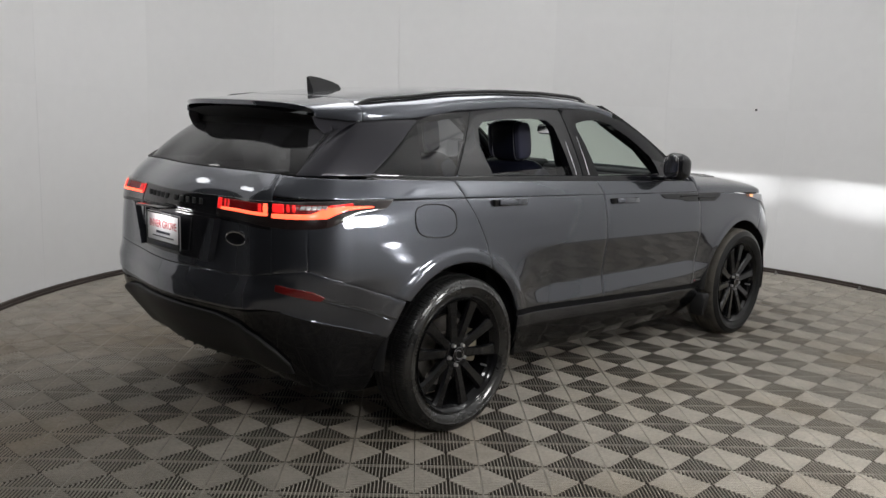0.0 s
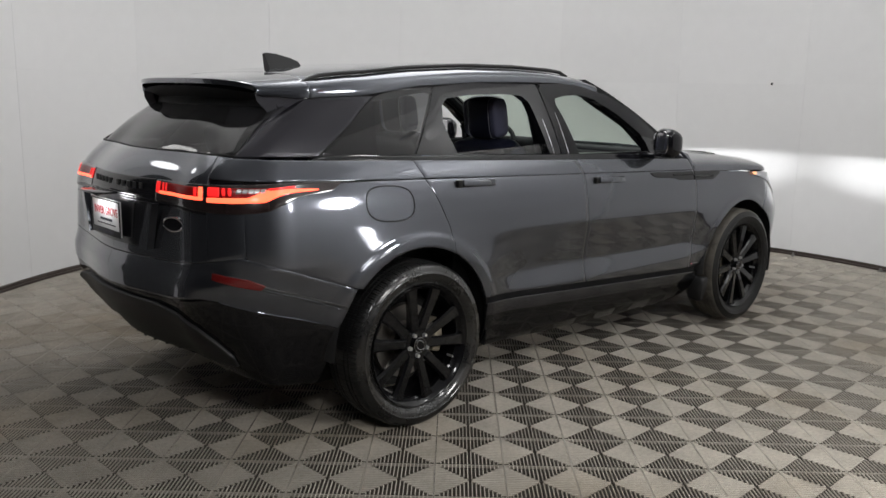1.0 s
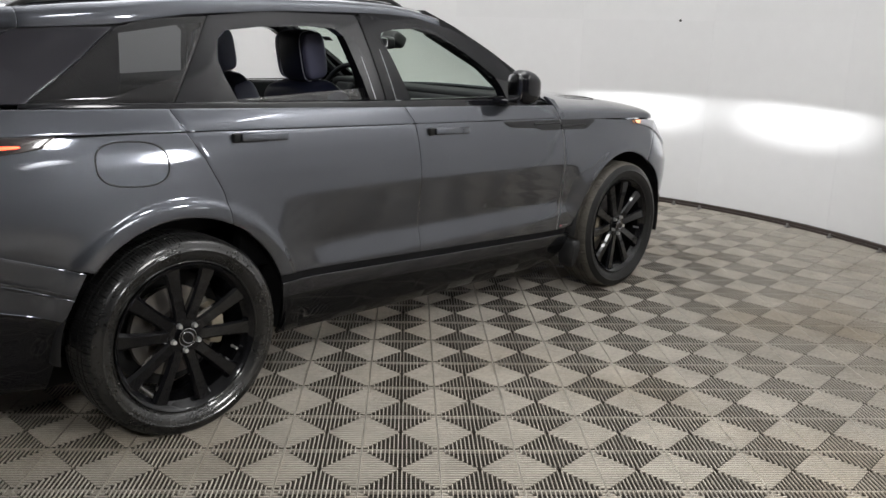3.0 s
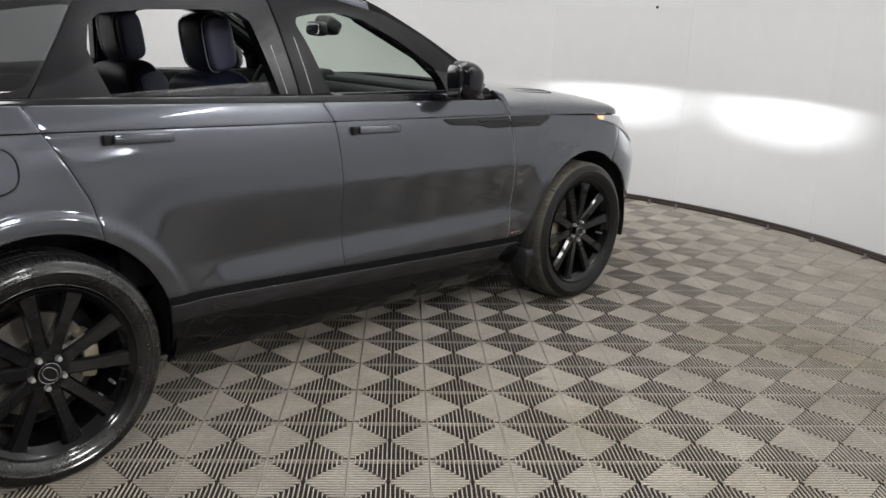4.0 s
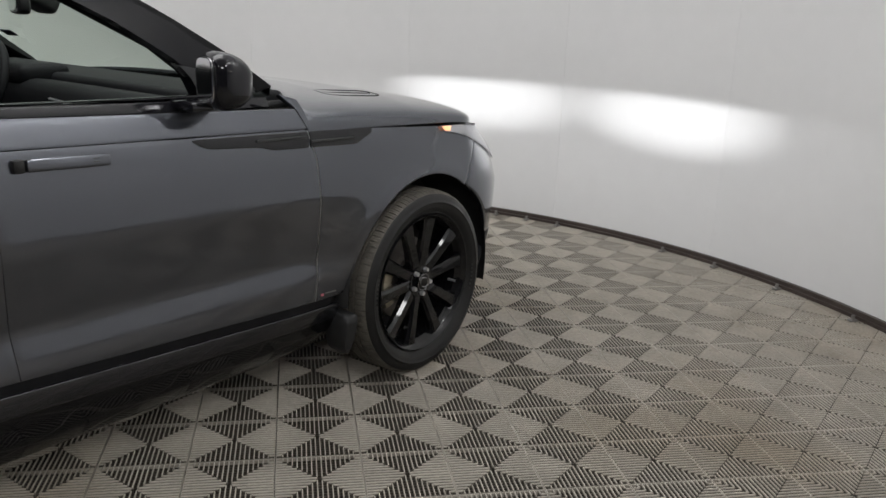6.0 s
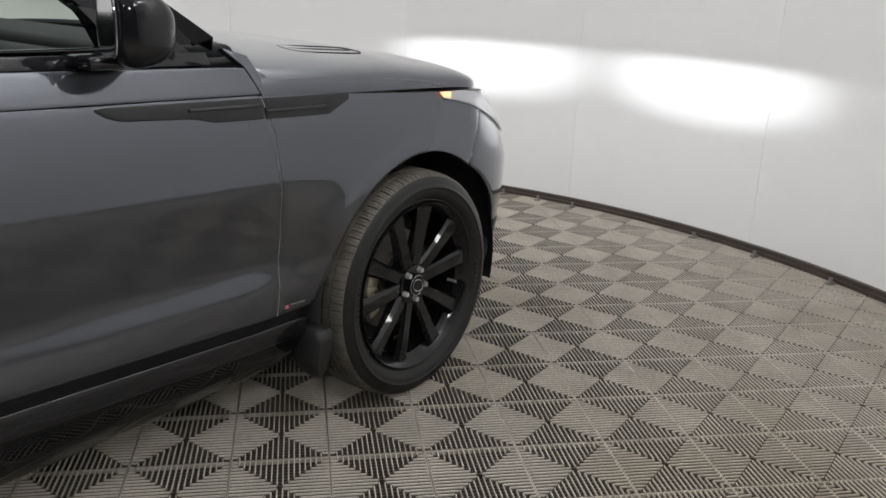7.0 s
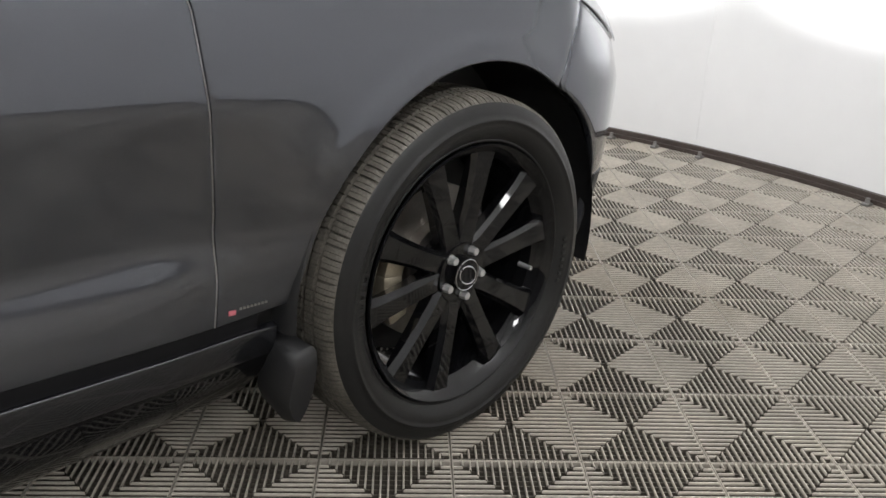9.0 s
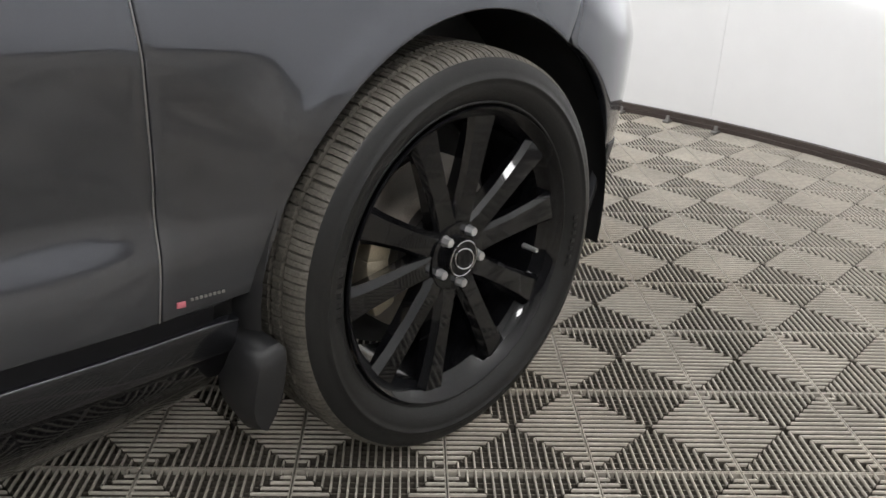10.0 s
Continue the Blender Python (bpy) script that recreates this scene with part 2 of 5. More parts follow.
def box(bm, c, size, bevel=0.0, m=None, seg=2):
    r = bmesh.ops.create_cube(bm, size=1.0)
    vs = r["verts"]
    for v in vs:
        v.co = Vector((v.co.x * size[0], v.co.y * size[1], v.co.z * size[2]))
    if bevel:
        es = list({e for v in vs for e in v.link_edges})
        r = bmesh.ops.bevel(bm, geom=es, offset=bevel, segments=seg, affect="EDGES", profile=0.5)
        vs = list({v for f in r["faces"] for v in f.verts} | {v for v in vs if v.is_valid})
    t = Matrix.Translation(c) if m is None else Matrix.Translation(c) @ m
    for v in vs:
        v.co = t @ v.co
    return vs


def cyl(bm, c, r1, r2, h, axis="Z", n=32, m=None):
    res = bmesh.ops.create_cone(bm, cap_ends=True, segments=n, radius1=r1, radius2=r2, depth=h)
    rot = {"Z": Matrix(), "Y": pose(0, 0, 0, 90, 0, 0), "X": pose(0, 0, 0, 0, 90, 0)}[axis]
    t = Matrix.Translation(c) @ (m if m is not None else Matrix()) @ rot
    for v in res["verts"]:
        v.co = t @ v.co
    return res["verts"]


def tube(bm, pts, r, n=8, closed=False):
    """A round bar along a line of points."""
    rings = []
    pts = [Vector(p) for p in pts]
    for i, p in enumerate(pts):
        a = pts[i - 1] if i or closed else p
        b = pts[(i + 1) % len(pts)] if i < len(pts) - 1 or closed else p
        d = (b - a).normalized()
        u = d.orthogonal().normalized() if abs(d.z) > 0.95 else d.cross(Vector((0, 0, 1))).normalized()
        w = d.cross(u)
        rings.append([bm.verts.new(p + r * (math.cos(q) * u + math.sin(q) * w)) for q in [2 * math.pi * k / n for k in range(n)]])
    for i in range(len(rings) if closed else len(rings) - 1):
        a, b = rings[i], rings[(i + 1) % len(rings)]
        for k in range(n):
            bm.faces.new((a[k], a[(k + 1) % n], b[(k + 1) % n], b[k]))
    if not closed:
        bm.faces.new(rings[0])
        bm.faces.new(rings[-1])


def resample(pts, n):
    p = np.array(pts, float)
    d = np.r_[0, np.cumsum(np.linalg.norm(np.diff(p, axis=0), axis=1))]
    t = np.linspace(0, d[-1], n)
    return np.stack([np.interp(t, d, p[:, k]) for k in range(p.shape[1])], 1)


def coons(bottom, right, top, left, n, m):
    """A grid between four edge lines; bottom and top run left to right, left and right upwards."""
    b, t, l, r = resample(bottom, n), resample(top, n), resample(left, m), resample(right, m)
    u, v = np.linspace(0, 1, n)[:, None, None], np.linspace(0, 1, m)[None, :, None]
    return ((1 - v) * b[:, None] + v * t[:, None] + (1 - u) * l[None] + u * r[None]
            - ((1 - u) * (1 - v) * b[0] + u * (1 - v) * b[-1] + (1 - u) * v * t[0] + u * v * t[-1]))


MIDDLE = np.array([1.3, 0.0, 0.8])


def sheet(bm, g, depth=0.016, out=None, lip=0.0028):
    """A grid of 3D points as a skin that faces outwards, with its rim folded inwards by depth."""
    n, m = g.shape[:2]
    du, dv = np.gradient(g, axis=0), np.gradient(g, axis=1)
    nor = np.cross(du, dv)
    nor /= np.linalg.norm(nor, axis=2, keepdims=True) + 1e-12
    ref = (g[n // 2, m // 2] - MIDDLE) if out is None else np.array(out, float)
    flip = nor[n // 2, m // 2] @ ref < 0
    if flip:
        nor = -nor
    vs = [[bm.verts.new(g[i, j]) for j in range(m)] for i in range(n)]

    def face(*q):
        bm.faces.new(q[::-1] if flip else q)
    for i in range(n - 1):
        for j in range(m - 1):
            face(vs[i][j], vs[i + 1][j], vs[i + 1][j + 1], vs[i][j + 1])
    if depth:
        loop = [(i, 0) for i in range(n)] + [(n - 1, j) for j in range(1, m)] + [(i, m - 1) for i in range(n - 2, -1, -1)] + [(0, j) for j in range(m - 2, 0, -1)]
        # outward direction in the skin at each rim point
        away = []
        for i, j in loop:
            t = np.zeros(3)
            if i in (0, n - 1):
                t += g[i, j] - g[1 if i == 0 else n - 2, j]
            if j in (0, m - 1):
                t += g[i, j] - g[i, 1 if j == 0 else m - 2]
            t -= nor[i, j] * (t @ nor[i, j])
            away.append(t / (np.linalg.norm(t) + 1e-9))
        rings = [[vs[i][j] for i, j in loop]]
        for q in (30, 60, 90):
            rings.append([bm.verts.new(g[i, j] + lip * (math.sin(radians(q)) * a - (1 - math.cos(radians(q))) * nor[i, j])) for (i, j), a in zip(loop, away)])
        rings.append([bm.verts.new(g[i, j] + lip * a - max(depth, lip) * nor[i, j]) for (i, j), a in zip(loop, away)])
        for r0, r1 in zip(rings, rings[1:]):
            for k in range(len(loop)):
                k2 = (k + 1) % len(loop)
                face(r1[k], r1[k2], r0[k2], r0[k])


def skin(name, grids, mat, parent=None, label="", depth=0.016, angle=40):
    bm = bmesh.new()
    bm.faces.layers.int.new("keep")
    for g in grids if isinstance(grids, list) else [grids]:
        sheet(bm, g, depth)
    return part(name, bm, mat, parent, label, angle)


def smooth(a, b, x):
    t = np.clip((x - a) / (b - a), 0, 1)
    return t * t * (3 - 2 * t)


def letters(name, text, size, m, mat, parent, depth=0.001, squeeze=1.0):
    cu = bpy.data.curves.new(name, "FONT")
    cu.body, cu.size, cu.extrude, cu.align_x, cu.align_y = text, size, depth, "CENTER", "CENTER"
    tmp = new(name, cu)
    me = bpy.data.meshes.new_from_object(tmp.evaluated_get(bpy.context.evaluated_depsgraph_get()))
    bpy.data.objects.remove(tmp)
    me.transform(m @ Matrix.Diagonal((squeeze, 1, 1, 1)))
    ob = new(name, me)
    ob.parent = parent
    me.materials.append(mat)
    return ob


def pillow(b, c, size, m=None, p=0.5, n=20):
    """A rounded cushion, between a box and a ball."""
    r = bmesh.ops.create_uvsphere(b, u_segments=n + 8, v_segments=n, radius=1.0)
    t = Matrix.Translation(c) @ (m if m is not None else Matrix())
    for v in r["verts"]:
        v.co = t @ Vector([0.5 * size[k] * math.copysign(abs(v.co[k]) ** p, v.co[k]) for k in range(3)])


# ---- the room ----
def room_line(grow=0.0, step=4):
    """The wall's line in plan, from the back wall's left end round to its right end."""
    r = RR + grow
    pts = [(RC[0] - r, ROOM_BACK), (RC[0] - r, -3.5), (RC[0] - r, -0.5)]
    pts += [(RC[0] - r * math.cos(radians(a)), RC[1] + r * math.sin(radians(a))) for a in range(0, 181, step)]
    return pts + [(RC[0] + r, -0.5), (RC[0] + r, -3.5), (RC[0] + r, ROOM_BACK)]


def swept(bm, inner, outer, z0, z1):
    a = [[bm.verts.new((*p, z)) for p in line] for line in (inner, outer) for z in (z0, z1)]
    for i in range(len(inner) - 1):
        for lo, hi in ((a[0], a[1]), (a[1], a[3]), (a[3], a[2]), (a[2], a[0])):
            bm.faces.new((lo[i], lo[i + 1], hi[i + 1], hi[i]))
    for i in (0, -1):
        bm.faces.new((a[0][i], a[1][i], a[3][i], a[2][i]))


# the white panels run from the left side round the end to the right side; behind them the hall is dark
full, grown = room_line(0), room_line(0.12)
cut = next(k for k, p in enumerate(full) if p[1] > 0.5)
full.insert(cut, (full[0][0], 0.75)), grown.insert(cut, (grown[0][0], 0.75))
bm = bmesh.new()
swept(bm, full[cut:-2], grown[cut:-2], -0.02, ROOM_TOP)
tagged(part("wall_round", bm, WALL, angle=20), "white curved studio wall panel above a dark floor rail", "wall", kind="structure")
round_wall = bpy.data.objects["wall_round"]
# white boards, two rows high, with hairline joints
edges = [0.0, 7.1, 25.5, 43.9, 62.3, 80.7, 106.2, 126.9, 147.7, 166.0, 180.0]
JOINT = 1.612
for a0, a1 in zip(edges, edges[1:]):
    for z0, z1 in ((0.0, JOINT - 0.0006), (JOINT + 0.0006, ROOM_TOP - 0.01)):
        gap = 0.008
        deep = 0.008 + random.uniform(0.0, 0.0012)
        line = [radians(q) for q in np.linspace(a0 + gap, a1 - gap, 8)]
        inner = [(RC[0] + (RR - deep) * math.cos(q), RC[1] + (RR - deep) * math.sin(q)) for q in line]
        outer = [(RC[0] + (RR + 0.004) * math.cos(q), RC[1] + (RR + 0.004) * math.sin(q)) for q in line]
        bm = bmesh.new()
        swept(bm, inner, outer, z0, z1)
        part("wall_panel", bm, WALL, round_wall, angle=20)
bm = bmesh.new()
cyl(bm, (0, 0, 0), 0.012, 0.012, 0.003, "Y", 12)
mark = part("wall_mark", bm, SATIN_BLACK, round_wall)
mark.matrix_local = look((RC[0] + (RR - 0.010) * math.cos(radians(48.6)), RC[1] + (RR - 0.010) * math.sin(radians(48.6)), 1.613), (RC[0], RC[1], 1.613)) @ pose(0, 0, 0, 90, 0, 0)
bm = bmesh.new()
swept(bm, full[:cut + 1], grown[:cut + 1], -0.02, ROOM_TOP)
tagged(part("wall_left", bm, DARK_WALL, angle=20), "dark grey wall of the hall beyond the studio panels", "wall", kind="structure")
bm = bmesh.new()
swept(bm, full[-3:], grown[-3:], -0.02, ROOM_TOP)
tagged(part("wall_right", bm, WALL, angle=20), "plain white straight wall of the studio", "wall", kind="structure")
bm = bmesh.new()
box(bm, (0.95, ROOM_BACK - 0.06, ROOM_TOP / 2), (5.7, 0.12, ROOM_TOP + 0.02))
tagged(part("wall_back", bm, DARK_WALL), "dark grey wall closing the hall behind the studio", "wall", kind="structure")
bm = bmesh.new()
box(bm, (-2.98, ROOM_BACK - 0.06, ROOM_TOP / 2), (2.15, 0.12, ROOM_TOP + 0.02))
tagged(part("wall_hall", bm, DARK_WALL), "dark grey wall of the hall beyond the studio", "wall", kind="structure")
bm = bmesh.new()
box(bm, (RC[0], (ROOM_BACK + RC[1] + RR) / 2, ROOM_TOP + 0.05), (2 * RR + 0.3, RC[1] + RR - ROOM_BACK + 0.3, 0.1))
tagged(part("ceiling", bm, CEIL), "plain grey studio ceiling above added hanging lamps", "ceiling", kind="structure")
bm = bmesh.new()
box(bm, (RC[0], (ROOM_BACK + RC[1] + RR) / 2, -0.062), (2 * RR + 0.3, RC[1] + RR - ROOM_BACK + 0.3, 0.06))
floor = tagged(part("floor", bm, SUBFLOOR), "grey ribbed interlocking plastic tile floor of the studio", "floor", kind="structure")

# rail along the foot of the wall: an upright board and a small lip
bm = bmesh.new()
swept(bm, room_line(-0.034), room_line(-0.010), 0.0, 0.040)
swept(bm, room_line(-0.050), room_line(-0.035), 0.0, 0.018)
tagged(part("baseboard", bm, RAIL, angle=20), "dark brown metal rail along the foot of the wall", "baseboard", kind="structure")


def clamp_thing(x, y, turn):
    e = new("rail_clamp")
    e.matrix_world = pose(x, y, 0, 0, 0, turn)
    tagged(e, "small steel clamp on the floor at the wall rail", "clamp", "clamps along the rail")
    b = bmesh.new()
    box(b, (0, 0, 0.006), (0.045, 0.03, 0.012), 0.003)
    part("foot", b, STEEL, e)
    b = bmesh.new()
    cyl(b, (0, 0, 0.022), 0.011, 0.009, 0.022, n=10)
    part("bolt", b, STEEL, e)


for a in (129.6, 133.4, 137.2, 150.0, 156.0, 163.0, 171.0):
    q = radians(180 - a)
    clamp_thing(RC[0] + (RR - 0.09) * math.cos(q), RC[1] + (RR - 0.09) * math.sin(q), 180 - a)

# bodies of the added flat lamps, hung out of view below the ceiling
for px, py, sx, sy, w, up, ax, ay in FILL_PANELS:
    e = new("added_hanging_light")
    e.location = (px, py, LAMP_Z)
    tagged(e, "added unseen flat white rectangular lamp hung below the ceiling", "lamp", "hanging lamps")
    b = bmesh.new()
    box(b, (0, 0, 0.05), (sx, sy, 0.08), 0.01)
    part("housing", b, CEIL, e).matrix_local = look((0, 0, 0), (ax, ay + 0.001, -LAMP_Z))
    for dx in (-1, 1):
        b = bmesh.new()
        tube(b, [(dx * sx * 0.4, 0, 0.09), (dx * sx * 0.4, 0, ROOM_TOP - LAMP_Z)], 0.006, 6)
        part("rod", b, SILVER, e)
for at, aim, z, hw, hl, w, grid in STANDS:
    out = math.copysign(0.10, at[0])
    e = new("unseen_lamp_stand")
    e.location = (*at, 0)
    tagged(e, "unseen white lamp head on a white metal stand by the wall", "lamp", "lamp stands")
    b = bmesh.new()
    tube(b, [(out, -0.05, 0.02), (out, -0.05, z + 0.3)], 0.016, 10)
    part("pole", b, WALL, e)
    for q in (20, 140, 260):
        b = bmesh.new()
        tube(b, [(out, -0.05, 0.34), (out + 0.10 * math.cos(radians(q)), -0.05 + 0.30 * math.sin(radians(q)), 0.012)], 0.010, 8)
        part("leg", b, WALL, e)
    b = bmesh.new()
    box(b, (0, 0, 0.035), (hw + 0.03, hl + 0.03, 0.05), 0.012)
    part("lamp_head", b, WALL, e).matrix_local = look((0, 0, z), (aim[0] - at[0], aim[1] - at[1], aim[2]))
# body of the added wall lamp
e = new("added_wall_lamp")
e.location = WALL_FILL
tagged(e, "added unseen slim white lamp hung beside the wall", "lamp")
b = bmesh.new()
box(b, (0, 0, 0.03), (0.24, 1.32, 0.05), 0.01)
part("housing", b, CEIL, e).matrix_local = look((0, 0, 0), (3.9 - WALL_FILL[0], 0.9 - WALL_FILL[1], 1.1 - WALL_FILL[2]))
b = bmesh.new()
tube(b, [(0, 0, 0.04), (0, 0, ROOM_TOP - WALL_FILL[2])], 0.006, 6)
part("rod", b, SILVER, e)

# ---- the car: its shape ----
_z = np.linspace(0.05, 1.4, 700)
_w = np.interp(_z, [0.12, 0.18, 0.22, 0.28, 0.36, 0.44, 0.51, 0.68, 0.85, 0.95, 1.03, 1.08, 1.14, 1.20, 1.24, 1.3],
               [0.62, 0.72, 0.775, 0.832, 0.864, 0.884, 0.899, 0.905, 0.905, 0.901, 0.892, 0.881, 0.858, 0.826, 0.802, 0.78])
_k = np.exp(-np.linspace(-3, 3, 41) ** 2 / 2)
_w = np.convolve(np.pad(_w, 20, mode="edge"), _k / _k.sum(), "valid")
# the hollow along the doors: a long slope from above, a short one from below
_hz = np.linspace(0.3, 1.0, 300)
_kk = np.exp(-np.linspace(-2.5, 2.5, 21) ** 2 / 2)
_hollow = np.convolve(np.pad(np.interp(_hz, [0.425, 0.625, 0.835], [0, 1, 0]), 10, mode="edge"), _kk / _kk.sum(), "valid")
HUBS = ((0.0, 0.375), (2.846, 0.379))          # wheel centres
ARCHES = ((0.0, 0.375), (2.876, 0.369))        # wheel arch centres
XA, LA, LR, BA = -0.62, 0.50, 0.58, 0.30
XF, LF, LN, BF = 3.12, 0.60, 0.45, 0.37


def half_width(x, z):
    """Half the body's width below the windows."""
    x, z = np.asarray(x, float), np.asarray(z, float)
    w = np.interp(z, _z, _w)
    w = w - 0.17 * np.clip(0.80 - z, 0, 0.35) * smooth(-0.30, -0.55, x)
    w = w - 0.018 * ((x - 1.3) / 1.7) ** 2 - 0.05 * np.clip((-0.25 - x) / 0.6, 0, 2) ** 2
    k = smooth(0.38, 0.75, x) * (1 - smooth(2.34, 2.60, x))
    zl = z + 0.022 * np.clip(x - 1.0, 0, 1.5)
    b = smooth(2.16, 2.42, x)
    w = w - 0.036 * k * ((1 - b) * np.interp(zl, _hz, _hollow) + b * np.interp(zl, [0.42, 0.60, 0.83], [0.30, 0.75, 0]))
    for hx, hz in ARCHES:
        r = np.hypot(x - hx, z - hz)
        up = smooth(0.1, 0.45, z) if hx < 1 else smooth(0.50, 0.80, z + 0.6 * np.clip(x - hx, 0, 1))
        if hx < 1:
            w = w + up * (0.012 * np.exp(-((r - 0.43) / 0.14) ** 2) + 0.009 * (1 - smooth(0.496, 0.516, r)))
        else:
            w = w + 0.45 * up * (0.018 * np.exp(-((r - 0.43) / 0.11) ** 2) + 0.006 * (1 - smooth(0.480, 0.515, r)))
    return w + smooth(2.90, 3.12, x) * np.interp(z, [0.28, 0.36, 0.44, 0.51, 0.68], [0.050, 0.036, 0.018, 0.006, 0.0])


def eased(zs, xs, width=18):
    """A table of (z, x), rounded at its corners."""
    zz = np.linspace(0.05, 1.4, 500)
    k = np.exp(-np.linspace(-2.5, 2.5, 2 * width + 1) ** 2 / 2)
    return zz, np.convolve(np.pad(np.interp(zz, zs, xs), width, mode="edge"), k / k.sum(), "valid")


_rear = eased([0.2, 0.30, 0.40, 0.50, 0.58, 0.66, 0.74, 0.80, 0.90, 1.0, 1.06, 1.12, 1.16, 1.20, 1.24, 1.3],
              [-0.71, -0.82, -0.90, -0.975, -1.018, -1.036, -1.034, -1.010, -1.006, -1.000, -0.994, -0.98, -0.96, -0.925, -0.88, -0.80], 9)
_nose = eased([0.18, 0.3, 0.5, 0.7, 0.85, 0.95, 1.02, 1.1], [3.52, 3.64, 3.70, 3.72, 3.70, 3.62, 3.48, 3.2])


def rear_x(z):
    return np.interp(z, *_rear)


def nose_x(z):
    return np.interp(z, *_nose)


def corner(z):
    """How far the nose's corner stands out past a plain round."""
    return np.interp(z, [0.30, 0.40, 0.60, 0.72, 0.80, 0.85, 0.95, 1.05], [0.0, 0.012, 0.020, 0.015, -0.003, -0.021, -0.060, -0.085])


def wrap(g):
    """Body points from (s, z): s is x along the side, and runs on round the corners to the middle of tail and nose."""
    s, z = g[..., 0], g[..., 1]
    x, y = s.copy(), -half_width(np.clip(s, XA, XF), z)
    w0 = half_width(np.full_like(s, XA), z)
    q = np.clip((XA - s) / LA, 0, 1) * math.pi / 2
    re = rear_x(z) + 0.06
    arc = s < XA
    x = np.where(arc, XA - (XA - re) * np.sin(q), x)
    y = np.where(arc, -(w0 - BA * (1 - np.cos(q))), y)
    d = np.clip(XA - LA - s, 0, LR)
    back = s < XA - LA
    yb = -(w0 - BA) * (1 - d / LR)
    y = np.where(back, yb, y)
    x = np.where(back, re - 0.06 * (1 - (yb / (w0 - BA)) ** 2) ** 2, x)
    w1 = half_width(np.full_like(s, XF), z)
    q = np.clip((s - XF) / LF, 0, 1) * math.pi / 2
    fe = nose_x(z) - 0.08
    arc = s > XF
    x = np.where(arc, XF + (fe - XF) * np.sin(q), x)
    y = np.where(arc, -(w1 - BF * (1 - np.cos(q)) + corner(z) * np.sin(2 * q) ** 2), y)
    d = np.clip(s - XF - LF, 0, LN)
    front = s > XF + LF
    yb = -(w1 - BF) * (1 - d / LN)
    y = np.where(front, yb, y)
    x = np.where(front, fe + 0.08 * (1 - (yb / (w1 - BF)) ** 2) ** 2, x)
    return np.stack([x, y, z], -1)


def cabin(g, inset=0.0):
    """Points of the glasshouse's side from (x, z)."""
    x, z = g[..., 0], g[..., 1]
    w = 0.806 - 0.36 * (z - 1.2) - 0.35 * np.clip(z - 1.2, 0, 1) ** 2 - 0.05 * np.clip((0.3 - x) / 0.73, 0, 3) ** 2 - 0.05 * np.clip((x - 1.5) / 0.6, 0, 2) ** 2
    return np.stack([x, -(w - inset), z], -1)


def lift(g, h):
    """The grid moved outwards along its own normals."""
    du, dv = np.gradient(g, axis=0), np.gradient(g, axis=1)
    nor = np.cross(du, dv)
    nor /= np.linalg.norm(nor, axis=2, keepdims=True) + 1e-12
    n, m = g.shape[:2]
    if nor[n // 2, m // 2] @ (g[n // 2, m // 2] - MIDDLE) < 0:
        nor = -nor
    return g + h * nor


def flipped(g, side):
    return g * np.array([1, -side, 1]) if side > 0 else g


def swage(x):
    return 1.120 - 0.0325 * x - 0.010 * np.clip(x - 2.2, 0, 2)


def belt(x):
    return 1.200 - 0.0375 * x


def strip_top(x):
    return 1.219 - 0.031 * x


def door_low(x):
    return 0.562 - 0.0565 * x


def along(f, a, b, n=12, dz=0.0):
    return [(x, float(f(x)) + dz) for x in np.linspace(a, b, n)]


def arch(hub, a0, a1, rx=0.44, rz=0.452, n=26):
    hx, hz = ARCHES[hub]
    return [(hx + rx * math.cos(radians(a)), hz + rz * math.sin(radians(a))) for a in np.linspace(a0, a1, n)]


car = new("suv")
car.matrix_world = CAR
tagged(car, "dark grey metallic luxury suv with black wheels, parked with lights on", "car")
G = 0.0028     # half a shut line

REAR_SHUT = [(0.203, 0.776), (0.198, 0.82), (0.178, 0.90), (0.120, 1.02), (0.064, 1.116)]
MID_SHUT = [(1.212, 0.4935), (1.204, 0.60), (1.192, 0.75), (1.180, 0.95), (1.166, 1.082)]
WING_SHUT = [(3.122, 0.744), (3.155, 0.83), (3.195, 0.915)]
FRONT_SHUT = [(2.276, 0.433), (2.284, 0.53), (2.284, 0.63), (2.274, 0.80), (2.256, 0.95), (2.224, 1.048)]


def moved(pts, dx, dz=0.0):
    return [(x + dx, z + dz) for x, z in pts]


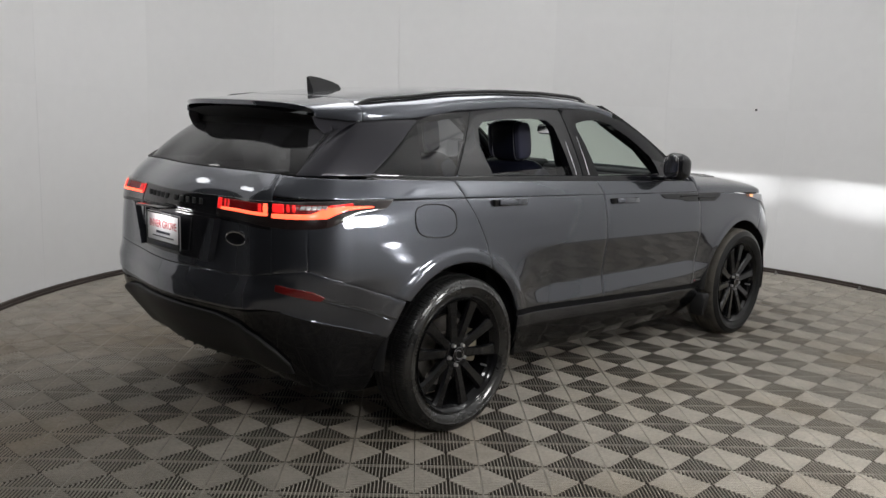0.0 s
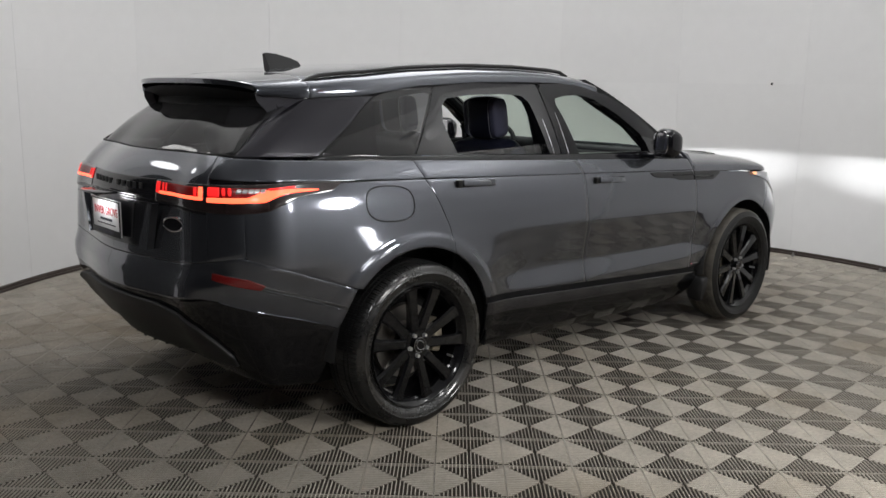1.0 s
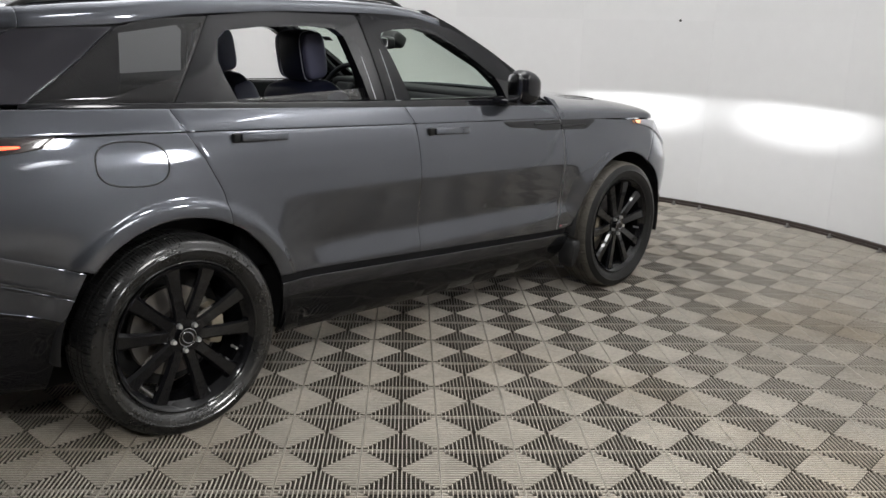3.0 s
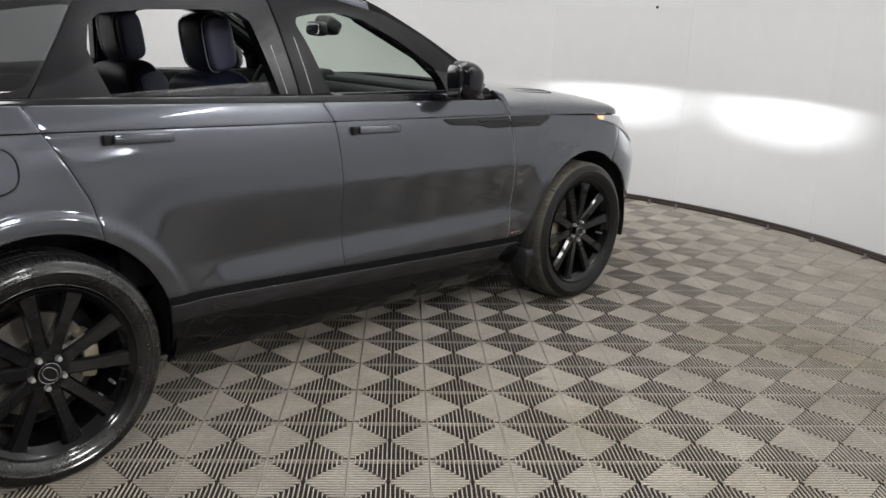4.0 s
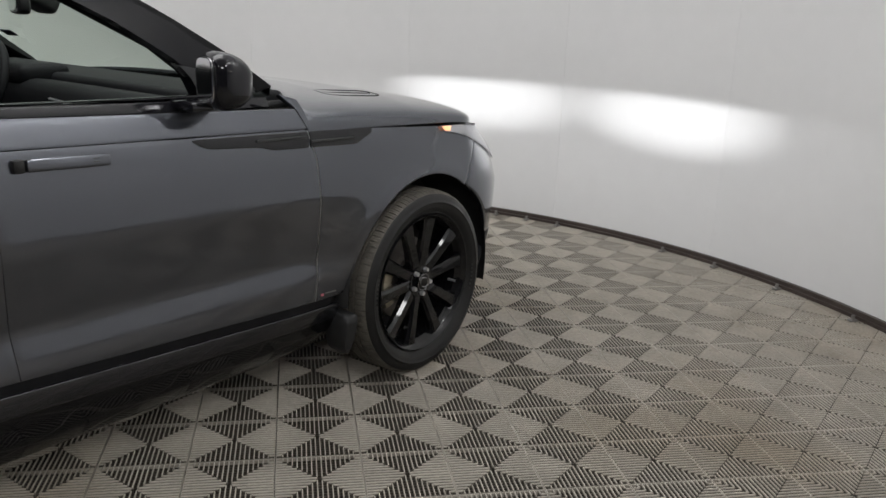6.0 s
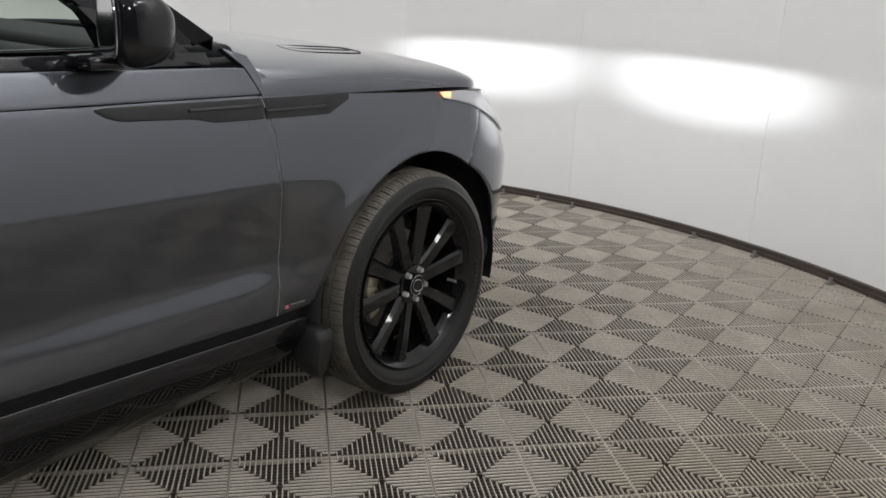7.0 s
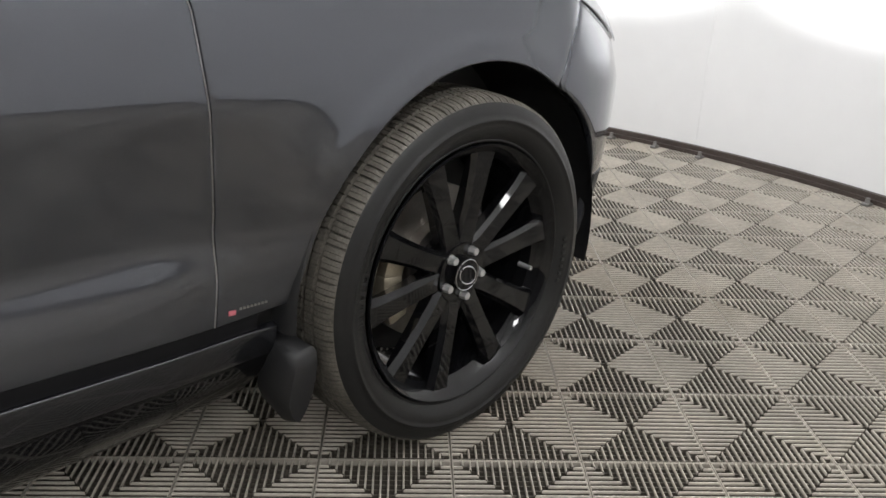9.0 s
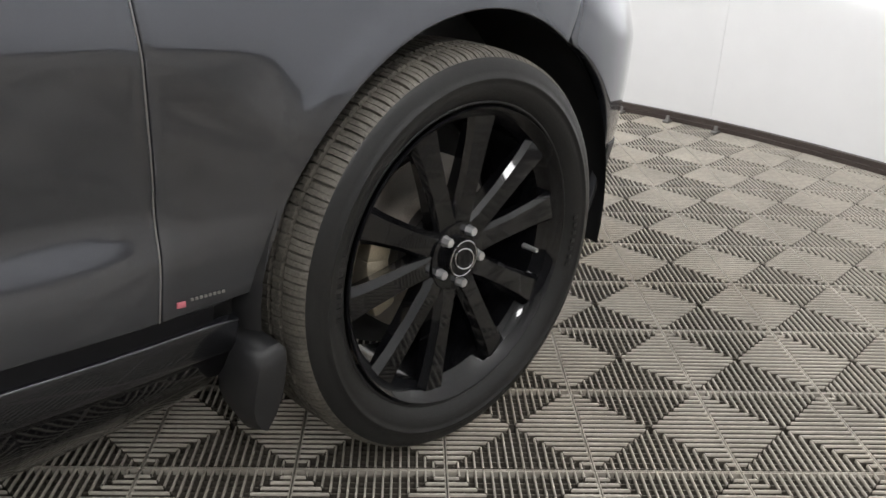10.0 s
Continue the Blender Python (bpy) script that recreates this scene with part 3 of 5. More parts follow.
sides = {}
for side in (-1, 1):
    S = lambda g: flipped(wrap(g), side)
    C = lambda g: flipped(cabin(g), side)
    # rear quarter: below and above the swage line
    low = coons([(-0.815, 0.862), (-0.80, 0.848), (-0.70, 0.815), (-0.52, 0.747)] + arch(0, 137, 62.9), moved(REAR_SHUT, -G),
                along(swage, -0.40, 0.064 - G, 8), [(-0.815, 0.862), (-0.82, 0.95), (-0.815, 1.045), (-0.70, 1.065), (-0.58, 1.105), (-0.40, 1.128)], 70, 40)
    up = coons(along(swage, -0.972, 0.064 - G, 20, 0.006), [(0.064 - G, 1.124), (0.026 - G, 1.199)], along(belt, -0.972, 0.026 - G, 20),
               [(-0.972, 1.158), (-0.972, 1.236)], 50, 10)
    quarter = skin("rear_quarter_panel", [S(low), S(up)], PAINT, car)
    # doors
    lowr = coons(along(door_low, 0.405, 1.212 - G, 12), moved(MID_SHUT, -G), along(swage, 0.064 + G, 1.166 - G, 12),
                 arch(0, 21, 62.4, n=14) + moved(REAR_SHUT, G)[1:], 50, 40)
    upr = coons(along(swage, 0.064 + G, 1.166 - G, 12, 0.006), [(1.166 - G, 1.088), (1.130 - G, 1.158)], along(belt, 0.026 + G, 1.130 - G, 12),
                [(0.064 + G, 1.124), (0.026 + G, 1.199)], 40, 10)
    rear_door = skin("rear_door", [S(lowr), S(upr)], PAINT, car)
    lowf = coons(along(door_low, 1.212 + G, 2.276 - G, 12), moved(FRONT_SHUT, -G), along(swage, 1.166 + G, 2.224 - G, 12),
                 moved(MID_SHUT, G), 50, 40)
    upf = coons(along(swage, 1.166 + G, 2.224 - G, 12, 0.006), [(2.224 - G, 1.054), (2.189 - G, 1.118)], along(belt, 1.130 + G, 2.189 - G, 12),
                [(1.166 + G, 1.088), (1.130 + G, 1.158)], 40, 10)
    front_door = skin("front_door", [S(lowf), S(upf)], PAINT, car)
    # silver bar drawn as the highlight along the door's front edge
    b = bmesh.new()
    tube(b, S(resample(moved(FRONT_SHUT, -G - 0.0008), 30)[None])[0] + np.array([0, side * 0.0004, 0]), 0.0013, 6)
    part("door_edge_highlight", b, SILVER, front_door, "thin silver bar drawn as the door edge's highlight")
    # front wing
    wing = coons([(2.276 + G, 0.433), (2.36, 0.430)] + arch(1, 172, 56), moved(WING_SHUT, -G) + [(3.08, 0.972), (2.98, 1.000)],
                 along(swage, 2.224 + G, 2.98, 20, -0.005), moved(FRONT_SHUT, G), 70, 34)
    skin("front_wing", S(wing), PAINT, car)
    cowl = coons([(2.224 + G, 1.051), (2.237, 1.050)], [(2.237, 1.050), (2.230, 1.10), (2.205, 1.146)], [(2.140, 1.166), (2.205, 1.146)], [(2.224 + G, 1.051), (2.191 + G, 1.118), (2.140, 1.166)], 5, 10)
    skin("wing_corner", S(cowl) + np.array([0, side * 0.001, 0]), PAINT, car)
    # the rear window's pane, let down but for a strip
    pane = coons([(0.30, 1.190), (0.97, 1.180)], [(0.97, 1.180), (0.960, 1.240)], [(0.295, 1.216), (0.960, 1.240)], [(0.30, 1.190), (0.295, 1.216)], 10, 4)
    skin("window_pane", C(pane) - np.array([0, side * 0.022, 0]), PRIVACY, rear_door, "lowered dark tinted pane", depth=0.004).visible_shadow = False
    # black strip, painted cladding, black sill under the doors
    lo = lambda x: door_low(x) - 0.036
    skin("sill_strip", S(coons(along(lo, 0.42, 2.36, 20, 0.004), [(2.36, lo(2.36)), (2.36, door_low(2.36))], along(door_low, 0.41, 2.36, 20, -0.004),
                               [(0.42, lo(0.42)), (0.41, door_low(0.41))], 40, 4)) + np.array([0, -side * 0.003, 0]), PILLAR_MATT, car, "black strip")
    skin("sill_cladding", S(coons(along(lo, 0.425, 2.40, 20, -0.060), [(2.40, lo(2.4) - 0.060), (2.40, lo(2.4))], along(lo, 0.42, 2.40, 20),
                                  [(0.425, lo(0.425) - 0.060), (0.42, lo(0.42))], 40, 5)) + np.array([0, side * 0.004, 0]), CLADDING_PAINT, car)
    skin("sill", S(coons([(0.45, 0.255), (1.2, 0.225), (2.36, 0.175)], [(2.36, 0.175), (2.40, 0.33)], along(lo, 0.43, 2.40, 20, -0.064),
                         [(0.45, 0.255), (0.43, lo(0.43) - 0.064)], 40, 14)), SILL_BLACK, car, "gloss black sill")
    # waist strip and glasshouse
    skin("waist_strip", C(coons(along(belt, -0.46, 2.15, 30, 0.002), [(2.15, 1.122), (2.14, 1.15)], along(strip_top, -0.45, 2.14, 30),
                                [(-0.46, 1.22), (-0.45, 1.233)], 60, 4)) + np.array([0, side * 0.006, 0]), GLOSS_BLACK, car, "gloss black waist strip")

    def ring(name, outer, inner, mat, depth=0.05, n=90, label="", parent=car):
        """A window frame between two closed lines, its inner edge folded into the cabin."""
        o, i = resample(outer + outer[:1], n + 1)[:-1], resample(inner + inner[:1], n + 1)[:-1]
        # start both lines at the matching corner, the lowest one to the rear
        io = np.argmin(np.hypot(o[:, 0] - outer[0][0], o[:, 1] - outer[0][1]))
        ii = np.argmin(np.hypot(i[:, 0] - inner[0][0], i[:, 1] - inner[0][1]))
        o, i = np.roll(o, -io, 0), np.roll(i, -ii, 0)
        rows = [C(o[None])[0] + np.array([0, -side * 0.02, 0]), C(o[None])[0], C((o * 0.5 + i * 0.5)[None])[0] + np.array([0, side * 0.003, 0]), C(i[None])[0],
                C(i[None])[0] + np.array([0, -side * depth, 0])]
        b = bmesh.new()
        vs = [[b.verts.new(p) for p in r] for r in rows]
        for k in range(len(vs) - 1):
            for q in range(n):
                b.faces.new((vs[k][q], vs[k][(q + 1) % n], vs[k + 1][(q + 1) % n], vs[k + 1][q]))
        return part(name, b, mat, parent, label, 40)

    ring("rear_window_frame", [(0.062, 1.221), (0.284, 1.524), (0.55, 1.547), (1.018, 1.546), (1.048, 1.190)],
         [(0.316, 1.208), (0.284, 1.30), (0.272, 1.365), (0.298, 1.440), (0.345, 1.472), (0.50, 1.487), (0.76, 1.494), (0.87, 1.486), (0.912, 1.455), (0.962, 1.190)], GLOSS_BLACK, parent=rear_door)
    ring("front_window_frame", [(1.056, 1.189), (1.026, 1.548), (1.20, 1.553), (1.40, 1.543), (1.60, 1.495), (1.81, 1.395), (1.98, 1.288), (2.12, 1.170)],
         [(1.200, 1.186), (1.145, 1.38), (1.118, 1.45), (1.135, 1.474), (1.22, 1.488), (1.36, 1.494), (1.47, 1.468), (1.64, 1.384), (1.82, 1.270), (1.845, 1.225), (1.864, 1.166)], PILLAR_BLACK, parent=front_door)
    # silver bars drawn as highlights, only where the pillar's edges shine
    for top, bot in (((0.972, 1.370), (0.992, 1.196)), ((1.089, 1.400), (1.108, 1.192))):
        b = bmesh.new()
        line = C(resample([bot, top], 12)[None])[0] + np.array([0, side * 0.002, 0])
        tube(b, line, 0.0019, 6)
        part("pillar_highlight", b, SILVER, front_door)
    # quarter glass and rear pillar
    qg = coons([(-0.430, 1.232), (-0.2, 1.228), (0.056, 1.222)], [(0.056, 1.222), (0.277, 1.520)], [(-0.083, 1.473), (-0.02, 1.492), (0.10, 1.510), (0.277, 1.520)],
               [(-0.430, 1.232), (-0.31, 1.312), (-0.22, 1.374), (-0.15, 1.430), (-0.083, 1.473)], 24, 16)
    skin("quarter_glass", C(qg), PRIVACY, car, "dark tinted quarter window", depth=0.004).visible_shadow = False
    dl = np.array([(-0.775, -0.668, 1.240), (-0.70, -0.648, 1.29), (-0.60, -0.618, 1.36), (-0.46, -0.605, 1.445)])
    dl[:, 1] *= -side
    rt = C(np.array([[(-0.436, 1.232), (-0.317, 1.313), (-0.227, 1.376), (-0.157, 1.432), (-0.090, 1.476)]]))[0]
    bt = np.vstack([dl[0], [-0.68, side * 0.712, 1.240], C(np.array([[(-0.55, 1.235), (-0.436, 1.232)]]))[0]])
    tp = np.vstack([dl[-1], [-0.42, side * 0.630, 1.462], C(np.array([[(-0.26, 1.472), (-0.090, 1.476)]]))[0]])
    skin("rear_pillar", coons(bt, rt, tp, dl, 24, 16), PILLAR_DARK, car, "dark grey rear pillar panel")
    sides[side] = dict(rear_door=rear_door, front_door=front_door, quarter=quarter)

    # dark shell behind the shut lines
    b = bmesh.new()
    b.faces.layers.int.new("keep")
    for x0, x1 in ((-0.80, -0.46), (0.46, 2.41)):
        sheet(b, flipped(wrap(coons([(x0, 0.30), (x1, 0.30)], [(x1, 0.30), (x1, belt(x1) - 0.01)], along(belt, x0, x1, 12, -0.01), [(x0, 0.30), (x0, belt(x0) - 0.01)], 30, 16))
                         + np.array([0, 0.030, 0]), side), 0)
    for hub, x0, x1 in ((0, -0.46, 0.46), (1, 2.41, 3.30)):
        top = 1.16 if hub == 0 else 1.0
        sheet(b, flipped(wrap(coons(arch(hub, 180, 0, 0.462, 0.474), [(x1, 0.37), (x1, top)], [(x0, top), (x1, top)], [(x0, 0.37), (x0, top)], 30, 10)) + np.array([0, 0.030, 0]), side), 0)
    part("inner_shell", b, UNDER, car)

    # wheel arch liners
    for hub in (0, 1):
        b = bmesh.new()
        hx, hz = ARCHES[hub]
        rings = []
        for yy, rr in ((-0.880, 0.450), (-0.86, 0.462), (-0.78, 0.465), (-0.60, 0.462)):
            rings.append([b.verts.new((hx + rr * math.cos(radians(a)), -side * yy, hz + rr * 1.02 * math.sin(radians(a)))) for a in range(-12, 181, 6)])
        for r0, r1 in zip(rings, rings[1:]):
            for k in range(len(r0) - 1):
                b.faces.new((r0[k], r0[k + 1], r1[k + 1], r1[k]))
        b.faces.new(rings[-1])
        part("wheel_arch_liner", b, SATIN_BLACK, car)

# ---- tail ----
def both(g):
    """A half grid whose first row lies on the middle line, and its mirror image, as one grid."""
    return np.concatenate([(g * np.array([1, -1, 1]))[:0:-1], g], 0)


SC = XA - LA - LR
tg = both(wrap(coons([(SC, 0.805), (-1.2, 0.812), (-0.98, 0.838)], [(-0.98, 0.838), (-0.978, 1.0), (-0.978, 1.238)], [(SC, 1.240), (-0.978, 1.238)], [(SC, 0.805), (SC, 1.240)], 26, 34)))
tailgate = skin("tailgate", tg, PAINT, car)
side_fill = [flipped(wrap(coons([(-0.974, 0.840), (-0.82, 0.862)], [(-0.82, 0.862), (-0.824, 0.95), (-0.804, 1.05)], [(-0.972, 1.05), (-0.804, 1.05)], [(-0.974, 0.840), (-0.972, 1.05)], 10, 12)), sd) for sd in (-1, 1)]
bump = both(wrap(coons([(SC, 0.655), (-1.2, 0.662), (-0.98, 0.692), (-0.9, 0.686), (-0.74, 0.634), (-0.483, 0.549), (-0.425, 0.524)], [(-0.425, 0.524), (-0.392, 0.60), (-0.352, 0.680)],
                       [(SC, 0.800), (-1.2, 0.807), (-0.98, 0.833), (-0.90, 0.846), (-0.83, 0.857), (-0.80, 0.844), (-0.70, 0.810), (-0.52, 0.742), (-0.352, 0.680)],
                       [(SC, 0.655), (SC, 0.798)], 60, 16)))
bumper = skin("rear_bumper", [bump] + side_fill, PAINT, car)
val = both(wrap(coons([(SC, 0.385), (-1.2, 0.372), (-0.8, 0.295), (-0.47, 0.255)], [(-0.47, 0.255), (-0.45, 0.42), (-0.427, 0.517)],
                      [(SC, 0.648), (-1.2, 0.655), (-0.98, 0.685), (-0.9, 0.679), (-0.74, 0.627), (-0.483, 0.542), (-0.427, 0.517)], [(SC, 0.385), (SC, 0.648)], 60, 16)) + np.array([0.006, 0, 0]))
valance = skin("rear_valance", val, SILL_BLACK, car, "gloss black lower bumper")
# skid panel let into the lower bumper, with a raised upper edge and small fins below
SKID = [(SC, 0.628), (-1.30, 0.622), (-1.12, 0.600), (-1.02, 0.560), (-0.95, 0.500), (-0.90, 0.430)]
skid = skin("skid_panel", both(lift(wrap(coons([(SC, 0.405), (-1.2, 0.398), (-0.90, 0.380)], [(-0.90, 0.380), (-0.90, 0.430)], SKID, [(SC, 0.405), (SC, 0.628)], 40, 10)), 0.006)), SATIN_BLACK, valance, "dark grey skid panel", depth=0.010)
b = bmesh.new()
edge = lift(wrap(resample(SKID, 40)[:, None] + np.array([[[0.0, 0.0], [0.0, 0.004]]])), 0.008)[:, 0]
tube(b, np.concatenate([(edge * np.array([1, -1, 1]))[:0:-1], edge], 0), 0.005, 8)
part("skid_edge", b, SATIN_BLACK, skid)
for k in range(-6, 7):
    p = wrap(np.array([[-1.70 + 0.115 * abs(k), 0.385]]))[0]
    b = bmesh.new()
    box(b, (p[0] + 0.016, math.copysign(p[1], k) if k else 0.0, 0.392), (0.04, 0.010, 0.026), 0.003)
    part("fin", b, SATIN_BLACK, valance)
b = bmesh.new()
box(b, (1.44, 0, 0.25), (3.76, 1.24, 0.12), 0.03)
box(b, (1.40, 0, 0.28), (1.60, 1.46, 0.12), 0.03)
part("underbody", b, UNDER, car)

# tailgate glass, spoiler, roof
def tail_top(y, z=1.238):
    """Where the tailgate's upper edge lies, at a distance y from the middle."""
    w0, re, y = float(half_width(XA, z)), float(rear_x(z)) + 0.06, abs(y)
    if y < w0 - BA:
        return re - 0.06 * (1 - (y / (w0 - BA)) ** 2) ** 2
    return XA - (XA - re) * math.sin(math.acos(1 - (w0 - y) / BA))


gl = []
for u in np.linspace(-1, 1, 33):
    col = []
    for v in np.linspace(0, 1, 12):
        hw = 0.660 - 0.075 * v
        x = (tail_top(u * 0.655) + 0.012) * (1 - v) + (-0.570 + 0.05 * u * u - 0.055 * (1 - u * u)) * v - 0.02 * math.sin(v * math.pi)
        col.append((x, u * hw, 1.238 + 0.190 * v + 0.006 * u * u * v))
    gl.append(col)
skin("tailgate_glass", np.array(gl), REAR_GLASS, tailgate, "dark tinted rear screen", depth=0.004).visible_shadow = False

# dark flanges that close the gap between the screen and the rear pillars
for sx in (-1, 1):
    inner = np.array(gl[-1 if sx > 0 else 0])
    outer = resample([(-0.775, sx * 0.668, 1.240), (-0.70, sx * 0.648, 1.29), (-0.60, sx * 0.618, 1.36), (-0.46, sx * 0.605, 1.445)], 12)
    skin("screen_flange", np.stack([inner - np.array([0, sx * 0.010, 0.003]), 0.5 * (inner + outer) + np.array([0.0, sx * 0.002, 0.0]), outer + np.array([0.012, sx * 0.004, -0.003])], 0), PILLAR_DARK, tailgate, depth=0.004)
# black bar drawn as the dark gap below the rear screen
b = bmesh.new()
tube(b, [(c[0][0] - 0.004, c[0][1], c[0][2] + 0.002) for c in gl], 0.006, 6)
part("glass_gap_bar", b, GAP_BLACK, tailgate)


def roof_mid(x):
    return np.interp(x, [-0.70, -0.6, -0.45, -0.2, 0.1, 0.5, 0.9, 1.2, 1.45, 1.6], [1.524, 1.545, 1.570, 1.603, 1.630, 1.650, 1.652, 1.636, 1.600, 1.565])


def roof_edge(x):
    return np.interp(x, [-0.70, -0.55, -0.45, -0.1, 0.2, 0.6, 0.95, 1.2, 1.36, 1.6], [1.488, 1.478, 1.468, 1.486, 1.528, 1.552, 1.556, 1.556, 1.545, 1.490])


def roof_half(x):
    e = roof_edge(x)
    return float(-cabin(np.array([x, e]))[1])


def roof_rows(xs, n=29):
    g = []
    for x in xs:
        row = []
        h, zm, ze = roof_half(x), float(roof_mid(x)), float(roof_edge(x))
        h *= 1 - 0.06 * max(0.0, (-0.40 - x) / 0.2)
        for a in np.linspace(-math.pi / 2, math.pi / 2, n):
            s, c = math.sin(a), math.cos(a)
            row.append((x - 0.10 * (1 - s * s) * smooth(-0.40, -0.60, x), h * math.copysign(abs(s) ** 0.58, s), ze + (zm - ze) * max(c, 0) ** 0.58))
        g.append(row)
    return np.array(g)


skin("roof", roof_rows(np.linspace(-0.392, 1.52, 50)), PAINT, car, depth=0.02)
skin("spoiler", roof_rows(np.linspace(-0.60, -0.398, 12)), PAINT, tailgate, depth=0.022)
for sx in (-1, 1):
    b = bmesh.new()
    A = [(-0.605, 0.545, 1.482), (-0.40, 0.628, 1.464), (-0.45, 0.622, 1.436), (-0.525, 0.604, 1.400), (-0.555, 0.585, 1.396), (-0.598, 0.553, 1.45)]
    o = [b.verts.new((x, sx * y, z)) for x, y, z in A]
    i = [b.verts.new((x + 0.03, sx * (y - 0.045), z - 0.004)) for x, y, z in A]
    b.faces.new(o)
    b.faces.new(i)
    for k in range(len(A)):
        b.faces.new((o[k], o[(k + 1) % len(A)], i[(k + 1) % len(A)], i[k]))
    part("spoiler_wing", b, PILLAR_DARK, tailgate)
und = []
for y in np.linspace(-1, 1, 24):
    q = 1 - y * y
    und.append([(-0.600 - 0.098 * q, y * 0.55, 1.484 + 0.030 * q), (-0.56 - 0.07 * q, y * 0.555, 1.468 + 0.018 * q), (-0.53 - 0.055 * q, y * 0.575, 1.456 + 0.006 * q), (-0.525 - 0.10 * q, y * 0.60, 1.424 - 0.002 * q), (-0.46, y * 0.60, 1.462)])
skin("spoiler_underside", np.array(und), SATIN_BLACK, tailgate, "black panel under the spoiler", depth=0)
# roof rails
for sx in (-1, 1):
    b = bmesh.new()
    pts = [(x, sx * (roof_half(x) - 0.055), float(roof_edge(x)) + (float(roof_mid(x)) - float(roof_edge(x))) * 0.66 + 0.014) for x in np.linspace(-0.32, 1.28, 30)]
    pts = [(pts[0][0] - 0.10, pts[0][1], pts[0][2] - 0.040), (pts[0][0] - 0.04, pts[0][1], pts[0][2] - 0.012)] + pts + [(pts[-1][0] + 0.05, pts[-1][1], pts[-1][2] - 0.020), (pts[-1][0] + 0.11, pts[-1][1], pts[-1][2] - 0.058)]
    tube(b, pts, 0.010, 8)
    part("roof_rail", b, SATIN_BLACK, car)
# aerial fin
b = bmesh.new()
FIN = [(-0.215, 1.585), (-0.236, 1.668), (-0.224, 1.674), (-0.172, 1.670), (-0.092, 1.652), (-0.050, 1.636), (-0.032, 1.605)]
o = [b.verts.new((x, -0.006 - 0.020 * max(0.0, 1.682 - z) / 0.08, z)) for x, z in FIN]
i = [b.verts.new((x, 0.006 + 0.020 * max(0.0, 1.682 - z) / 0.08, z)) for x, z in FIN]
b.faces.new(o)
b.faces.new(i)
for k in range(len(FIN)):
    b.faces.new((o[k], o[(k + 1) % len(FIN)], i[(k + 1) % len(FIN)], i[k]))
part("aerial_fin", b, SATIN_BLACK, car)

# ---- front: screen, bonnet, nose ----
ws = []
for u in np.linspace(-1, 1, 21):
    col = []
    for v in np.linspace(0, 1, 14):
        hw = 0.725 - 0.115 * v - 0.02 * v * v
        x = 2.40 - 0.84 * v - 0.20 * u * u * (1 - 0.4 * v) - 0.03 * math.sin(math.pi * v) * -1
        col.append((x, u * hw, 1.150 + 0.445 * v - 0.02 * u * u * v))
    ws.append(col)
skin("windscreen", np.array(ws), SCREEN, car, "green-tinted windscreen", depth=0.004).visible_shadow = False
for sx in (-1, 1):
    b = bmesh.new()
    b.faces.layers.int.new("keep")
    inn = [np.array((2.40 - 0.84 * v - 0.20 * (1 - 0.4 * v), sx * (0.725 - 0.115 * v - 0.02 * v * v), 1.150 + 0.445 * v - 0.02 * v + 0.004)) for v in np.linspace(0, 1, 14)]
    outl = resample([(2.12, 1.170), (1.98, 1.285), (1.80, 1.392), (1.58, 1.490), (1.42, 1.530)], 14)
    out3 = flipped(cabin(outl), 1 if sx > 0 else -1)
    mid = 0.5 * (np.array(inn) + out3) + np.array([0.02, sx * 0.012, 0.024])
    sheet(b, np.stack([np.array(inn), mid, out3], 1), 0.01)
    part("front_pillar", b, PILLAR_MATT, car, "black windscreen pillar", 50)


def bonnet_rows():
    g = []
    for x in np.linspace(2.230, 3.47, 36):
        ze = float(swage(x)) - 0.001 - 0.10 * max(0, x - 3.02) ** 1.4
        zm = float(np.interp(x, [2.2, 2.5, 2.8, 3.1, 3.3, 3.47], [1.168, 1.160, 1.140, 1.098, 1.050, 0.975]))
        h = -float(wrap(np.array([x, ze]))[1]) if x <= XF else float(-wrap(np.array([XF, ze]))[1]) - BF * (1 - math.sqrt(max(0.0, 1 - min(1.0, (x - XF) / (float(nose_x(ze)) - 0.08 - XF)) ** 2)))
        if x > XF:
            h += float(corner(ze)) * math.sin(2 * math.asin(min(1.0, (x - XF) / (float(nose_x(ze)) - 0.08 - XF)))) ** 2
        row = []
        for a in np.linspace(-math.pi / 2, math.pi / 2, 33):
            s, c = math.sin(a), math.cos(a)
            row.append((x + 0.20 * (1 - s * s) ** 1.5 * (1 - smooth(2.2, 2.7, x)), h * math.copysign(abs(s) ** 0.75, s), ze + (zm - ze) * max(c, 0) ** 0.66))
        g.append(row)
    return np.array(g)


bonnet = skin("bonnet", bonnet_rows(), PAINT, car, depth=0.012)
SN = XF + LF + LN
nose = both(wrap(coons([(SN, 0.27), (3.72, 0.27), (3.292, 0.30)], [(3.292, 0.30), (3.306, 0.44)] + arch(1, 18, 55.6, n=12) + moved(WING_SHUT, G)[1:],
                       [(SN, 0.955), (3.72, 0.945), (3.40, 0.93), (3.195 + G, 0.915)], [(SN, 0.27), (SN, 0.955)], 50, 36)))
skin("front_bumper", nose, PAINT, car)
lip = both(lift(wrap(coons([(SN, 0.272), (3.72, 0.272), (3.296, 0.302)], [(3.296, 0.302), (3.311, 0.49)], [(SN, 0.42), (3.72, 0.44), (3.311, 0.49)], [(SN, 0.272), (SN, 0.42)], 30, 8)), 0.004))
